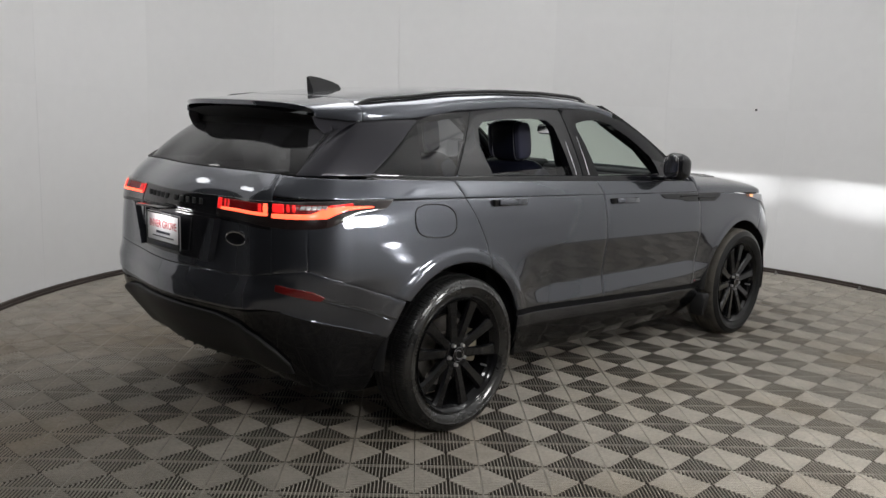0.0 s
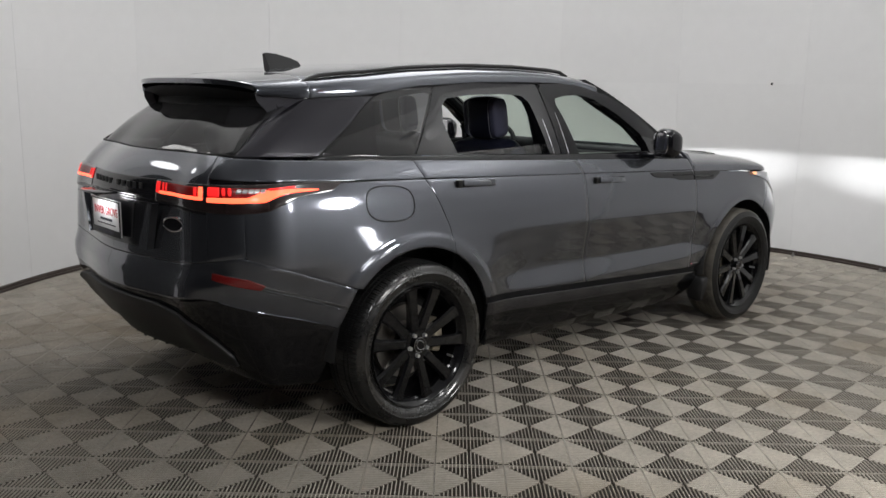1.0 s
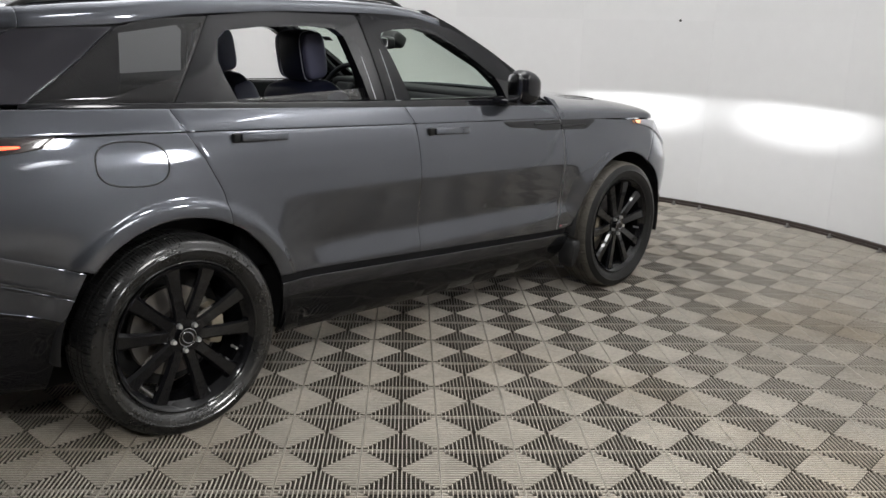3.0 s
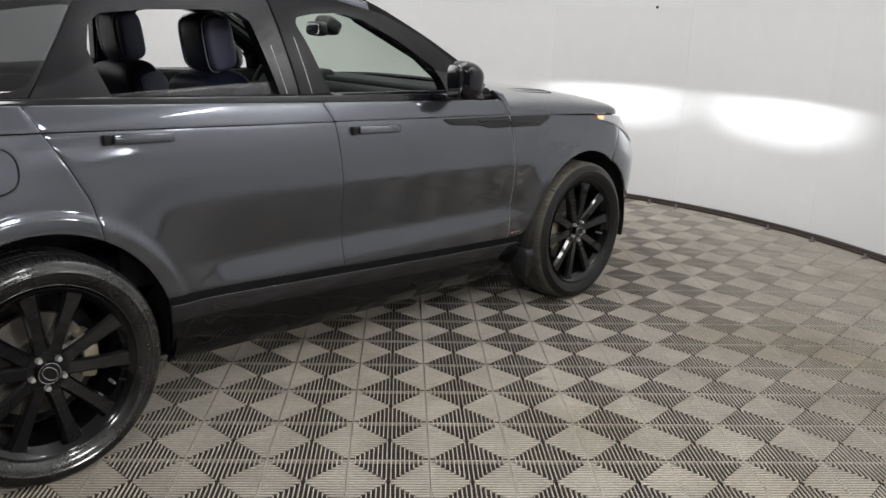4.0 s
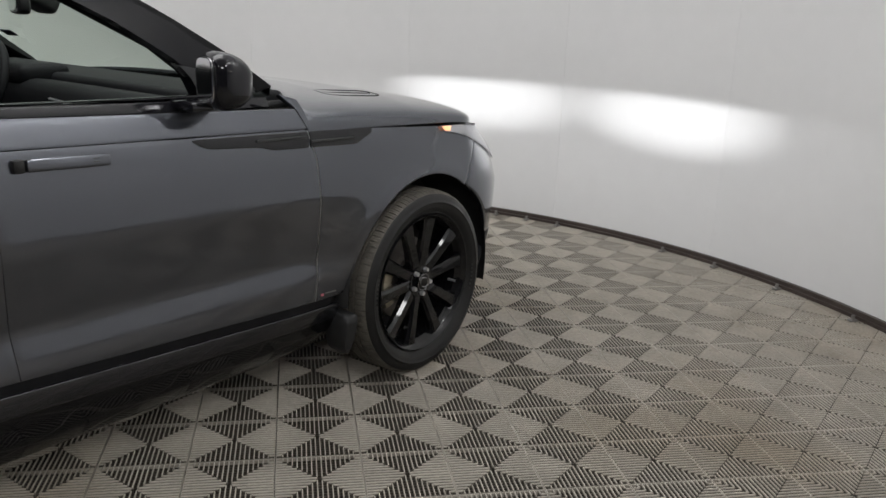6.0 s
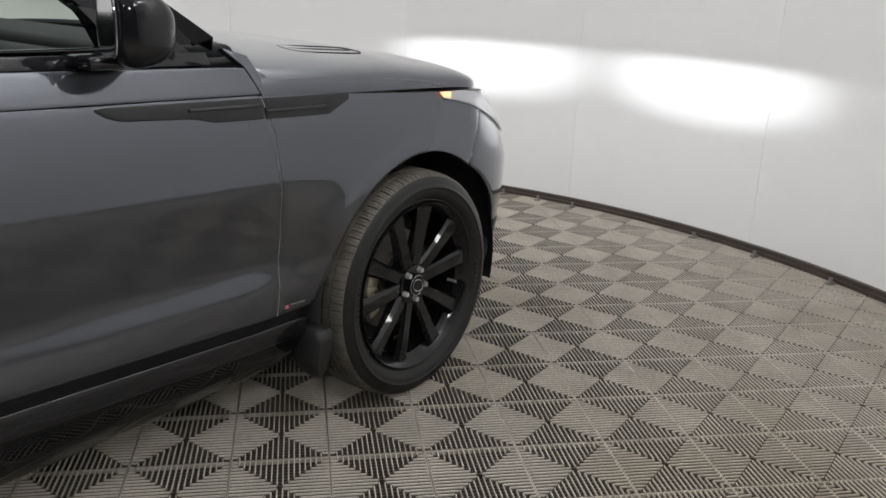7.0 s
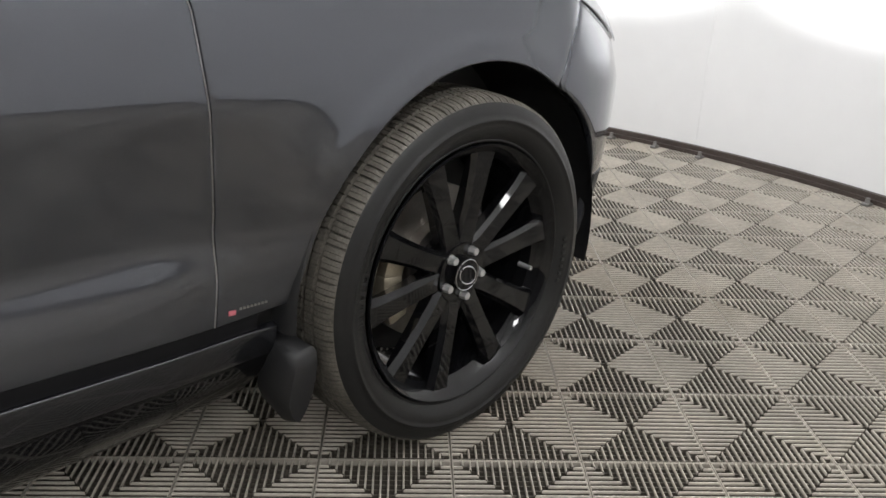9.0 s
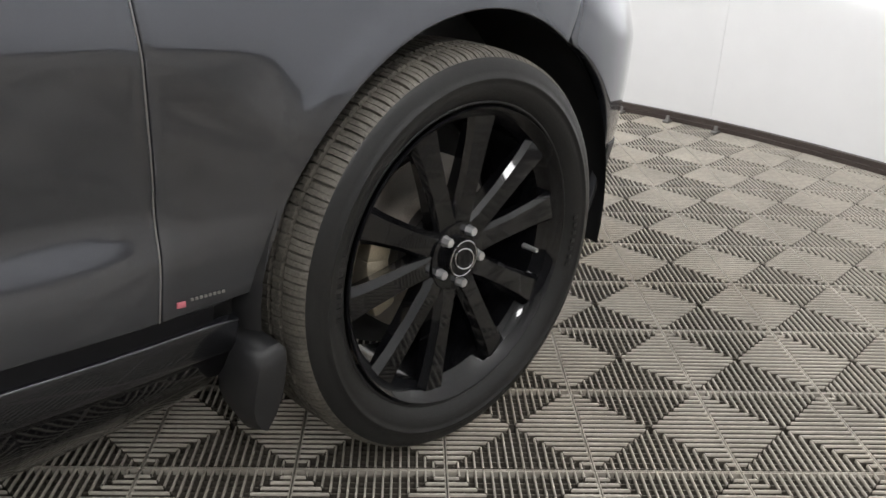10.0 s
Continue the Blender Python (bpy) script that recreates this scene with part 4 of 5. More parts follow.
skin("front_lip", lip, SATIN_BLACK, car, "black lower front bumper", depth=0.006)
grille = both(lift(wrap(coons([(SN, 0.66), (3.95, 0.66), (3.86, 0.68)], [(3.86, 0.68), (3.86, 0.80)], [(SN, 0.82), (3.86, 0.80)], [(SN, 0.66), (SN, 0.82)], 10, 6)), 0.005))
skin("grille", grille, SATIN_BLACK, car, "black front grille", depth=0.006)


# ---- wheels ----
def revolve(bm, prof, n, angles=None):
    """Turns a line of (r, y) round the y axis."""
    ang = angles if angles is not None else [2 * math.pi * k / n for k in range(n)]
    rings = [[bm.verts.new((r * math.cos(a), y, r * math.sin(a))) for r, y in prof] for a in ang]
    for i in range(len(rings)):
        a, b = rings[i], rings[(i + 1) % len(rings)]
        for k in range(len(prof) - 1):
            bm.faces.new((a[k], a[k + 1], b[k + 1], b[k]))
    return rings


def wheel_thing(parent, hub, side, steer=0.0, spin=0.0):
    """A ten-spoke wheel; its axle is y, the outer face looks to -y before it is turned to its side."""
    hx, hz = HUBS[hub]
    at = pose(hx, side * 0.845, hz, 0, 0, steer) @ (pose(0, 0, 0, 0, 0, 180) if side > 0 else Matrix()) @ pose(0, 0, 0, 0, spin, 0)
    # rim barrel with its lip
    b = bmesh.new()
    revolve(b, [(0.262, -0.055), (0.274, -0.070), (0.280, -0.074), (0.282, -0.070), (0.274, -0.052), (0.252, -0.030), (0.248, 0.05), (0.244, 0.13), (0.262, 0.15)], 96)
    cyl(b, (0, -0.015, 0), 0.074, 0.066, 0.06, "Y", 40)
    wheel = part("wheel", b, RIM, parent, "gloss black ten-spoke alloy wheel", 40)
    wheel.matrix_local = at
    for k in range(10):
        b = bmesh.new()
        a = math.radians(36 * k + (2.0 if k % 2 else -2.0))
        ca, sa = math.cos(a), math.sin(a)
        secs = []
        for r, w, y0, t in ((0.050, 0.032, -0.042, 0.05), (0.085, 0.025, -0.047, 0.045), (0.15, 0.0245, -0.052, 0.040), (0.220, 0.0285, -0.056, 0.034), (0.264, 0.035, -0.058, 0.026)):
            row = []
            for u, dy in ((-1, 0.013), (-0.62, 0.0), (0.72, 0.004), (1, 0.014), (0.8, t), (-0.8, t)):
                row.append(b.verts.new((r * ca - u * w * sa, y0 + dy, r * sa + u * w * ca)))
            secs.append(row)
        for p, q in zip(secs, secs[1:]):
            for j in range(6):
                b.faces.new((p[j], p[(j + 1) % 6], q[(j + 1) % 6], q[j]))
        part("spoke", b, RIM, wheel, "", 40)
    # tyre: sidewalls and, apart, the dusty tread with its grooves
    b = bmesh.new()
    for sgn in (1, -1):
        revolve(b, [(0.272, -0.060 * sgn + 0.03), (0.279, -0.078 * sgn + 0.03), (0.284, -0.089 * sgn + 0.03), (0.286, -0.097 * sgn + 0.03), (0.289, -0.098 * sgn + 0.03), (0.291, -0.097 * sgn + 0.03), (0.306, -0.110 * sgn + 0.03), (0.322, -0.1155 * sgn + 0.03), (0.329, -0.1160 * sgn + 0.03), (0.331, -0.1185 * sgn + 0.03), (0.334, -0.1185 * sgn + 0.03), (0.336, -0.1155 * sgn + 0.03),
                    (0.345, -0.113 * sgn + 0.03), (0.358, -0.108 * sgn + 0.03), (0.3645, -0.1035 * sgn + 0.03), (0.3655, -0.1025 * sgn + 0.03)], 120)
    part("tyre", b, TYRE_SHINE if hub == 0 else TYRE, wheel, "shiny black tyre sidewall" if hub == 0 else "dull black tyre sidewall", 60)
    # tread: blocks cut by cross grooves and four round grooves
    prof = [(0.3655, -0.0725), (0.3725, -0.064), (0.3765, -0.050), (0.3785, -0.034), (0.3785, -0.031), (0.3705, -0.030), (0.3705, -0.024), (0.3795, -0.023),
            (0.3805, -0.004), (0.3725, -0.003), (0.3725, 0.005), (0.3805, 0.006), (0.3810, 0.054), (0.3725, 0.055), (0.3725, 0.063), (0.3805, 0.064),
            (0.3795, 0.084), (0.3705, 0.085), (0.3705, 0.091), (0.3785, 0.092), (0.3765, 0.110), (0.3725, 0.124), (0.3655, 0.1325)]
    b = bmesh.new()
    rings = []
    for k in range(104):
        a0 = 2 * math.pi * k / 104 + (0.003 if k % 3 == 0 else 0.0)
        for da, cut in ((0.0, 0), (0.0228, 0), (0.0234, 0.45), (0.0258, 0.45), (0.0264, 0), (0.0490, 0), (0.0498, 1), (0.0560, 1)):
            ring = []
            for j, (r, y) in enumerate(prof):
                shoulder = j < 5 or j > 17
                slant = 0.05 * (y - 0.03) * (6 if not shoulder else 2)
                deep = (0.0075 if shoulder else 0.0040) * cut
                if j in (0, len(prof) - 1):
                    deep = 0
                a = a0 + da + slant * 0.2
                ring.append(b.verts.new(((r - deep) * math.cos(a), y, (r - deep) * math.sin(a))))
            rings.append(ring)
    for i in range(len(rings)):
        p, q = rings[i], rings[(i + 1) % len(rings)]
        for j in range(len(prof) - 1):
            b.faces.new((p[j], p[j + 1], q[j + 1], q[j]))
    part("tread", b, *((TREAD_CLEAN, wheel, "clean grooved tyre tread") if hub == 0 else (TREAD, wheel, "dusty grooved tyre tread")), 25)
    # raised marks on the sidewall, as plain bars
    for a0 in (196, 16):
        for k in range(7):
            a = radians(a0 + k * 3.2 - 3)
            b = bmesh.new()
            box(b, (0.312 * math.cos(a), -0.0822, 0.312 * math.sin(a)), (0.018, 0.0022, 0.008), 0, pose(0, 0, 0, 0, -math.degrees(a), 0))
            part("sidewall_mark", b, TYRE, wheel)
    # centre cap, nuts, valve
    b = bmesh.new()
    cyl(b, (0, -0.050, 0), 0.034, 0.037, 0.022, "Y", 40)
    cap = part("centre_cap", b, RIM, wheel)
    b = bmesh.new()
    pts = [(0.021 * math.cos(q) * 1.25, -0.0625, 0.021 * math.sin(q) * 0.9) for q in np.linspace(0, 2 * math.pi, 33)[:-1]]
    tube(b, pts, 0.0016, 6, True)
    tube(b, [(0.034 * math.cos(q), -0.0605, 0.034 * math.sin(q)) for q in np.linspace(0, 2 * math.pi, 41)[:-1]], 0.0012, 6, True)
    badge = part("badge", b, CHROME, wheel)
    for k in range(5):
        a = radians(72 * k + 18)
        b = bmesh.new()
        cyl(b, (0.052 * math.cos(a), -0.050, 0.052 * math.sin(a)), 0.0098, 0.0085, 0.020, "Y", 6)
        cyl(b, (0.052 * math.cos(a), -0.040, 0.052 * math.sin(a)), 0.0120, 0.0112, 0.010, "Y", 16)
        part("lug_nut", b, NUT, wheel)
    b = bmesh.new()
    a = radians(18)
    cyl(b, (0.226 * math.cos(a), -0.040, 0.226 * math.sin(a)), 0.006, 0.0045, 0.036, "Y", 10)
    part("valve", b, NUT, wheel)
    # brake
    b = bmesh.new()
    cyl(b, (0, 0.050, 0), 0.172, 0.172, 0.010, "Y", 64)
    cyl(b, (0, 0.070, 0), 0.172, 0.172, 0.010, "Y", 64)
    cyl(b, (0, 0.040, 0), 0.095, 0.095, 0.05, "Y", 40)
    disc = part("brake_disc", b, DISC, wheel, "steel brake disc")
    back = pose(0, 0, 0, 0, -spin, 0)
    b = bmesh.new()
    turn = 180 if hub == 1 else 0
    for a0, ww in ((turn - 16, 0.06), (turn + 2, 0.07), (turn + 20, 0.06)):
        a = radians(a0 if side < 0 else 180 - a0)
        box(b, (0.158 * math.cos(a), 0.030, 0.158 * math.sin(a)), (0.055, 0.075, ww), 0.012, pose(0, 0, 0, 0, -math.degrees(a), 0))
    cal = part("brake_caliper", b, CALIPER, wheel, "cast metal brake caliper")
    cal.matrix_local = back
    b = bmesh.new()
    cyl(b, (0, 0.105, 0), 0.225, 0.225, 0.012, "Y", 48)
    part("inner_shield", b, UNDER, wheel)
    return wheel


for side in (-1, 1):
    wheel_thing(car, 0, side, 0, 43)
    wheel_thing(car, 1, side, 0, 30)

# mud flaps behind the front wheels
for side in (-1, 1):
    b = bmesh.new()
    rows = []
    for z, x0, x1, y in ((0.350, 2.400, 2.446, 0.900), (0.340, 2.392, 2.452, 0.908), (0.312, 2.386, 2.452, 0.908), (0.278, 2.380, 2.450, 0.904), (0.245, 2.380, 2.446, 0.898), (0.218, 2.388, 2.440, 0.892), (0.200, 2.400, 2.432, 0.888), (0.191, 2.410, 2.424, 0.885)):
        rows.append([b.verts.new((x0, side * (y - 0.022), z)), b.verts.new((x0 + 0.014, side * y, z)), b.verts.new((x1, side * (y - 0.003), z)), b.verts.new((x1 + 0.002, side * 0.80, z)), b.verts.new((x0 + 0.012, side * 0.80, z))])
    for p, q in zip(rows, rows[1:]):
        for j in range(5):
            b.faces.new((p[j], p[(j + 1) % 5], q[(j + 1) % 5], q[j]))
    b.faces.new(rows[0])
    b.faces.new(rows[-1])
    part("mud_flap", b, SATIN_BLACK, car, "black plastic mud flap", 50)


# ---- lamps and details of the body ----
def overlay(name, g2, mat, parent, h=0.004, depth=0.006, label="", sides_=(-1, 1)):
    made = []
    for sd in sides_:
        made.append(skin(name, flipped(lift(wrap(g2), h), sd), mat, parent, label, depth))
    return made


TAIL_TOP = [(-1.33, 1.128), (-1.1, 1.130), (-0.90, 1.132), (-0.70, 1.135), (-0.55, 1.136), (-0.386, 1.131)]
tail = coons([(-1.33, 1.048), (-1.12, 1.044), (-0.95, 1.031), (-0.87, 1.029), (-0.78, 1.031), (-0.72, 1.038), (-0.655, 1.060), (-0.625, 1.073), (-0.575, 1.087), (-0.484, 1.095), (-0.433, 1.101)],
             [(-0.433, 1.101), (-0.386, 1.131)], TAIL_TOP, [(-1.33, 1.048), (-1.33, 1.128)], 50, 8)


def lowered(g):
    """Fits the light guides under the lamp's upper edge."""
    s, z = g[..., 0], g[..., 1]
    w = smooth(-0.45, -0.72, s)
    s = np.where(s < -0.91, -1.325 + (s + 1.325) * 0.845, s - 0.074 * np.clip((-0.6 - s) / 0.293, 0, 1))
    return np.stack([s, z + w * (1.122 - (1.142 - z) * 0.58 - z)], -1)


for sd, lamp in zip((-1, 1), overlay("tail_lamp", tail, LAMP_BLACK, car, 0.006, 0.012, "tail lamp with dark lens, lit red")):
    def led(name, b_, r_, t_, l_, mat, h=0.0085, n=24, fit_in=lowered):
        skin(name, flipped(lift(wrap(fit_in(coons(b_, r_, t_, l_, n, 4))), h), sd), mat, lamp, depth=0.004)
    def block(name, s0, s1, z0, z1, mat, h=0.0085, lean=0.0):
        led(name, [(s0, z0), (s1, z0)], [(s1, z0), (s1 + lean, z1)], [(s0 + lean, z1), (s1 + lean, z1)], [(s0, z0), (s0 + lean, z1)], mat, h, 10)
    # inner lamp on the tailgate: a lit box of guides
    block("lens", -1.322, -0.925, 1.068, 1.140, LED_DIM, 0.0070)
    led("light_guide", [(-1.300, 1.068), (-1.10, 1.065), (-0.93, 1.063)], [(-0.93, 1.063), (-0.93, 1.077)], [(-1.300, 1.080), (-0.93, 1.077)], [(-1.300, 1.068), (-1.300, 1.080)], LED_HOT)
    block("light_guide", -1.325, -1.296, 1.072, 1.140, LED_RED)
    block("light_guide", -1.272, -1.262, 1.084, 1.136, LED_RED)
    block("light_guide", -1.244, -1.236, 1.084, 1.136, LED_RED)
    block("light_guide", -0.985, -0.968, 1.082, 1.136, LED_RED)
    block("light_guide", -0.952, -0.930, 1.080, 1.140, LED_HOT)
    # outer lamp on the quarter: a swoosh that thins out along the side
    led("lens", [(-0.893, 1.066), (-0.80, 1.058), (-0.72, 1.066), (-0.62, 1.100)], [(-0.62, 1.100), (-0.60, 1.136)], [(-0.893, 1.144), (-0.60, 1.136)], [(-0.893, 1.066), (-0.893, 1.144)], LED_DIM, 0.0070)
    led("light_guide", [(-0.968, 1.071), (-0.86, 1.070), (-0.735, 1.072), (-0.690, 1.088), (-0.648, 1.1005), (-0.580, 1.1045), (-0.500, 1.1065)], [(-0.500, 1.1065), (-0.500, 1.1085)],
        [(-0.968, 1.0835), (-0.80, 1.0855), (-0.77, 1.096), (-0.735, 1.1125), (-0.655, 1.115), (-0.500, 1.1085)], [(-0.968, 1.071), (-0.968, 1.0835)], LED_HOT, n=60, fit_in=lambda g: g)
    block("light_guide", -0.890, -0.852, 1.092, 1.142, LED_RED)
    block("light_guide", -0.840, -0.832, 1.098, 1.140, LED_RED)
    block("light_guide", -0.820, -0.812, 1.098, 1.140, LED_RED)
    for k in range(5):
        block("clear_segment", -0.795 + 0.019 * k, -0.781 + 0.019 * k, 1.112, 1.134, SILVER, 0.0085, 0.004)
    led("light_guide", [(-0.69, 1.124), (-0.60, 1.128)], [(-0.60, 1.128), (-0.60, 1.134)], [(-0.69, 1.136), (-0.60, 1.134)], [(-0.69, 1.124), (-0.69, 1.136)], LED_RED)
# black strip between the lamps, its raised marks as plain bars
strip = both(lift(wrap(coons([(SC, 1.056), (-1.335, 1.050)], [(-1.335, 1.050), (-1.335, 1.128)], [(SC, 1.128), (-1.335, 1.128)], [(SC, 1.056), (SC, 1.128)], 16, 6)), 0.005))
strip_ob = skin("tailgate_strip", strip, GLOSS_BLACK, tailgate, "gloss black strip between the tail lamps", depth=0.008)
for k in range(10):
    y = (k - 4.5) * 0.048 + (0.02 if k >= 5 else -0.02)
    b = bmesh.new()
    box(b, (float(wrap(np.array([SC + LR * abs(y) / 0.56, 1.098]))[0]) - 0.007, y, 1.098), (0.006, 0.026, 0.026), 0.002)
    part("strip_mark", b, SATIN_BLACK, strip_ob)
low_lip = both(lift(wrap(coons([(SC, 1.040), (-1.2, 1.032), (-0.98, 1.022)], [(-0.98, 1.022), (-0.98, 1.034)], [(SC, 1.054), (-1.2, 1.046), (-0.98, 1.034)], [(SC, 1.040), (SC, 1.054)], 20, 3)), 0.004))
skin("tailgate_lip", low_lip, GLOSS_BLACK, tailgate, depth=0.008)
# plate recess, plate
b = bmesh.new()
b.faces.layers.int.new("keep")
rec = both(lift(wrap(coons([(SC, 0.845), (-1.43, 0.845)], [(-1.43, 0.845), (-1.36, 1.045)], [(SC, 1.045), (-1.36, 1.045)], [(SC, 0.845), (SC, 1.045)], 10, 8)), 0.003))
sheet(b, rec, 0.004)
recess = part("plate_recess", b, GLOSS_BLACK, tailgate)
for sx in (-1, 1):
    b = bmesh.new()
    q = [(-1.012, 0.27, 0.845), (-1.000, 0.355, 1.04), (-0.996, 0.39, 1.04), (-1.004, 0.34, 0.845)]
    o = [b.verts.new((x, sx * y, z)) for x, y, z in q]
    i = [b.verts.new((x + 0.03, sx * y, z)) for x, y, z in q]
    b.faces.new(o)
    for k in range(4):
        b.faces.new((o[k], o[(k + 1) % 4], i[(k + 1) % 4], i[k]))
    part("recess_edge", b, PAINT, tailgate)
# plate lamp
lamp_ob = lamp_area("plate_light", (0, 0, 0), (0, 0, -1), 0.16, 0.02, 0.36, (1.0, 0.98, 0.97))
lamp_ob.matrix_world = CAR @ look((-1.085, 0.0, 1.048), (-1.03, 0.0, 0.93))
b = bmesh.new()
box(b, (-1.066, 0, 1.060), (0.09, 0.22, 0.010), 0.004)
part("plate_lamp_hood", b, GLOSS_BLACK, tailgate)
b = bmesh.new()
box(b, (-1.026, 0.010, 0.945), (0.008, 0.305, 0.155), 0.003)
plate = part("licence_plate", b, WHITE_PLATE, tailgate, "white paper dealer plate with red lettering and a dark frame")
b = bmesh.new()
box(b, (-1.0325, 0.010, 0.879), (0.005, 0.31, 0.028), 0.002)
box(b, (-1.0325, 0.010, 1.019), (0.005, 0.31, 0.007), 0.002)
for sx in (-1, 1):
    box(b, (-1.0325, 0.010 + sx * 0.153, 0.95), (0.005, 0.005, 0.135))
part("plate_frame", b, SATIN_BLACK, plate)
TM = pose(-1.0308, 0.010, 0.968, 90, 0, -90)
letters("plate_lettering", "INVER GROVE", 0.050, TM, RED_INK, plate, 0.0006, 0.82)
b = bmesh.new()
for y, z, w, h in ((0.022, 0.932, 0.13, 0.011), (0.022, 0.912, 0.20, 0.005)):
    box(b, (-1.0308, y - 0.012, z), (0.0012, w, h))
for y, w in ((-0.05, 0.05), (0.005, 0.03), (0.06, 0.06)):
    box(b, (-1.0355, y, 0.879), (0.0012, w, 0.010))
part("plate_mark", b, DARK_INK, plate)
# oval badge
b = bmesh.new()
bc = np.array(lift(wrap(coons([(-1.24, 0.94), (-1.14, 0.94)], [(-1.14, 0.94), (-1.14, 0.99)], [(-1.24, 0.99), (-1.14, 0.99)], [(-1.24, 0.94), (-1.24, 0.99)], 9, 5)), 0.009))
bp = bc[4, 2]
bn = Vector((-1, -0.28, 0)).normalized()
bu = Vector((0, 0, 1)).cross(bn).normalized()
pts = [Vector(bp) + 0.055 * math.cos(q) * bu + 0.028 * math.sin(q) * Vector((0, 0, 1)) for q in np.linspace(0, 2 * math.pi, 41)[:-1]]
tube(b, pts, 0.0042, 8, True)
oval = part("oval_badge", b, CHROME, tailgate, "oval badge with chrome rim")
b = bmesh.new()
cyl(b, (0, 0, 0), 1, 1, 1, n=36)
mm = Matrix.Translation(bp) @ Matrix((bu, Vector((0, 0, 1)), bn)).transposed().to_4x4() @ Matrix.Diagonal((0.053, 0.026, 0.006, 1))
for v in b.verts:
    v.co = mm @ v.co
part("badge_field", b, GLOSS_BLACK, oval)
# bumper reflectors
overlay("bumper_reflector", coons([(-0.945, 0.772), (-0.75, 0.727)], [(-0.75, 0.727), (-0.735, 0.742)], [(-0.95, 0.796), (-0.80, 0.770), (-0.735, 0.742)], [(-0.945, 0.772), (-0.95, 0.796)], 16, 4), RED_LENS, bumper, 0.003, 0.008, "dark red reflector")
# dark strip laid on as the shade in the bumper's groove
overlay("bumper_crease", coons([(-0.75, 0.728), (-0.392, 0.597)], [(-0.392, 0.597), (-0.390, 0.610)], [(-0.75, 0.742), (-0.390, 0.610)], [(-0.75, 0.728), (-0.75, 0.742)], 20, 2), GAP_BLACK, bumper, 0.002, 0.004)
for sd in (-1, 1):
    for line in ([(-0.812, 0.853), (-0.70, 0.8125), (-0.52, 0.7445), (-0.352, 0.6825)], [(-0.74, 0.727), (-0.55, 0.660), (-0.392, 0.596)], [(-0.90, 0.683), (-0.74, 0.631), (-0.483, 0.546)]):
        b = bmesh.new()
        tube(b, flipped(lift(wrap(resample(line, 24)[:, None] + np.array([[[0.0, 0.0], [0.0, 0.003]]])), 0.001)[:, 0], sd), 0.0019, 6)
        part("bumper_edge", b, PAINT, bumper)
# fuel flap groove, drawn as a raised black bead
b = bmesh.new()
fl = []
for q in np.linspace(0, 2 * math.pi, 49)[:-1]:
    c, s = math.cos(q), math.sin(q)
    x = -0.150 + 0.127 * math.copysign(abs(c) ** 0.72, c)
    z = 1.028 + 0.075 * math.copysign(abs(s) ** 0.72, s) - 0.06 * (x + 0.15)
    fl.append(wrap(np.array([x, z])))
tube(b, fl, 0.0032, 6, True)
part("fuel_flap_edge", b, GAP_BLACK, sides[-1]["quarter"])
# door handles, recess strip and lock
for side in (-1, 1):
    for door, x0, x1 in (("rear_door", 0.243, 0.478), ("front_door", 1.243, 1.492)):
        zc = 1.085 if door == "rear_door" else 1.042
        b = bmesh.new()
        y = float(wrap(np.array([(x0 + x1) / 2, zc]))[1])
        tilt = math.degrees(math.atan(0.035))
        box(b, ((x0 + x1) / 2 + 0.012, -side * (y - 0.012), zc), (x1 - x0 - 0.024, 0.022, 0.033), 0.008, pose(0, 0, 0, side * 10, tilt, 0))
        handle = part("door_handle", b, PAINT, sides[side][door], "flush body-coloured handle standing out")
        # black boxes drawn as the dark gap round the handle
        b = bmesh.new()
        box(b, (x0 + 0.010, -side * (y - 0.004), zc + 0.003), (0.03, 0.022, 0.034), 0.006)
        box(b, ((x0 + x1) / 2, -side * (y + 0.004), zc - 0.014), (x1 - x0, 0.010, 0.012), 0.003)
        part("handle_gap", b, GAP_BLACK, handle)
        b = bmesh.new()
        for k in (-1, 1):
            box(b, (x1 - 0.045, -side * (y - 0.0242), zc + 0.001 + k * 0.004), (0.014, 0.001, 0.002))
        part("handle_mark", b, GAP_BLACK, handle)
# side vent blade on door and wing
vent_low = lambda x: np.interp(x, [1.765, 1.81, 2.02, 2.062, 2.22, 2.455, 2.54], [1.053, 1.030, 1.015, 1.001, 0.994, 0.984, 1.018])
for x0, x1, dr in ((1.768, 2.219, "front_door"), (2.231, 2.536, None)):
    g2 = coons(along(vent_low, x0, x1, 16), [(x1, float(vent_low(x1))), (x1, float(swage(x1)) - 0.006)], along(swage, x0, x1, 16, -0.006), [(x0, float(vent_low(x0))), (x0, float(swage(x0)) - 0.006)], 24, 4)
    for sd in (-1, 1):
        blade = skin("vent_blade", flipped(lift(wrap(g2), 0.003), sd), GLOSS_BLACK, sides[sd][dr] if dr else car, "gloss black side vent blade", 0.006)
        zz = float(vent_low((x0 + x1) / 2)) + 0.014
        b = bmesh.new()
        tube(b, [tuple(flipped(wrap(np.array([x, zz + 0.01 - 0.03 * (x - x0)])) + np.array([0, -0.006, 0]), sd)) for x in np.linspace(max(x0, 2.0), min(x1, 2.44), 8)], 0.0045, 6)
        part("vent_rib", b, SATIN_BLACK, blade)
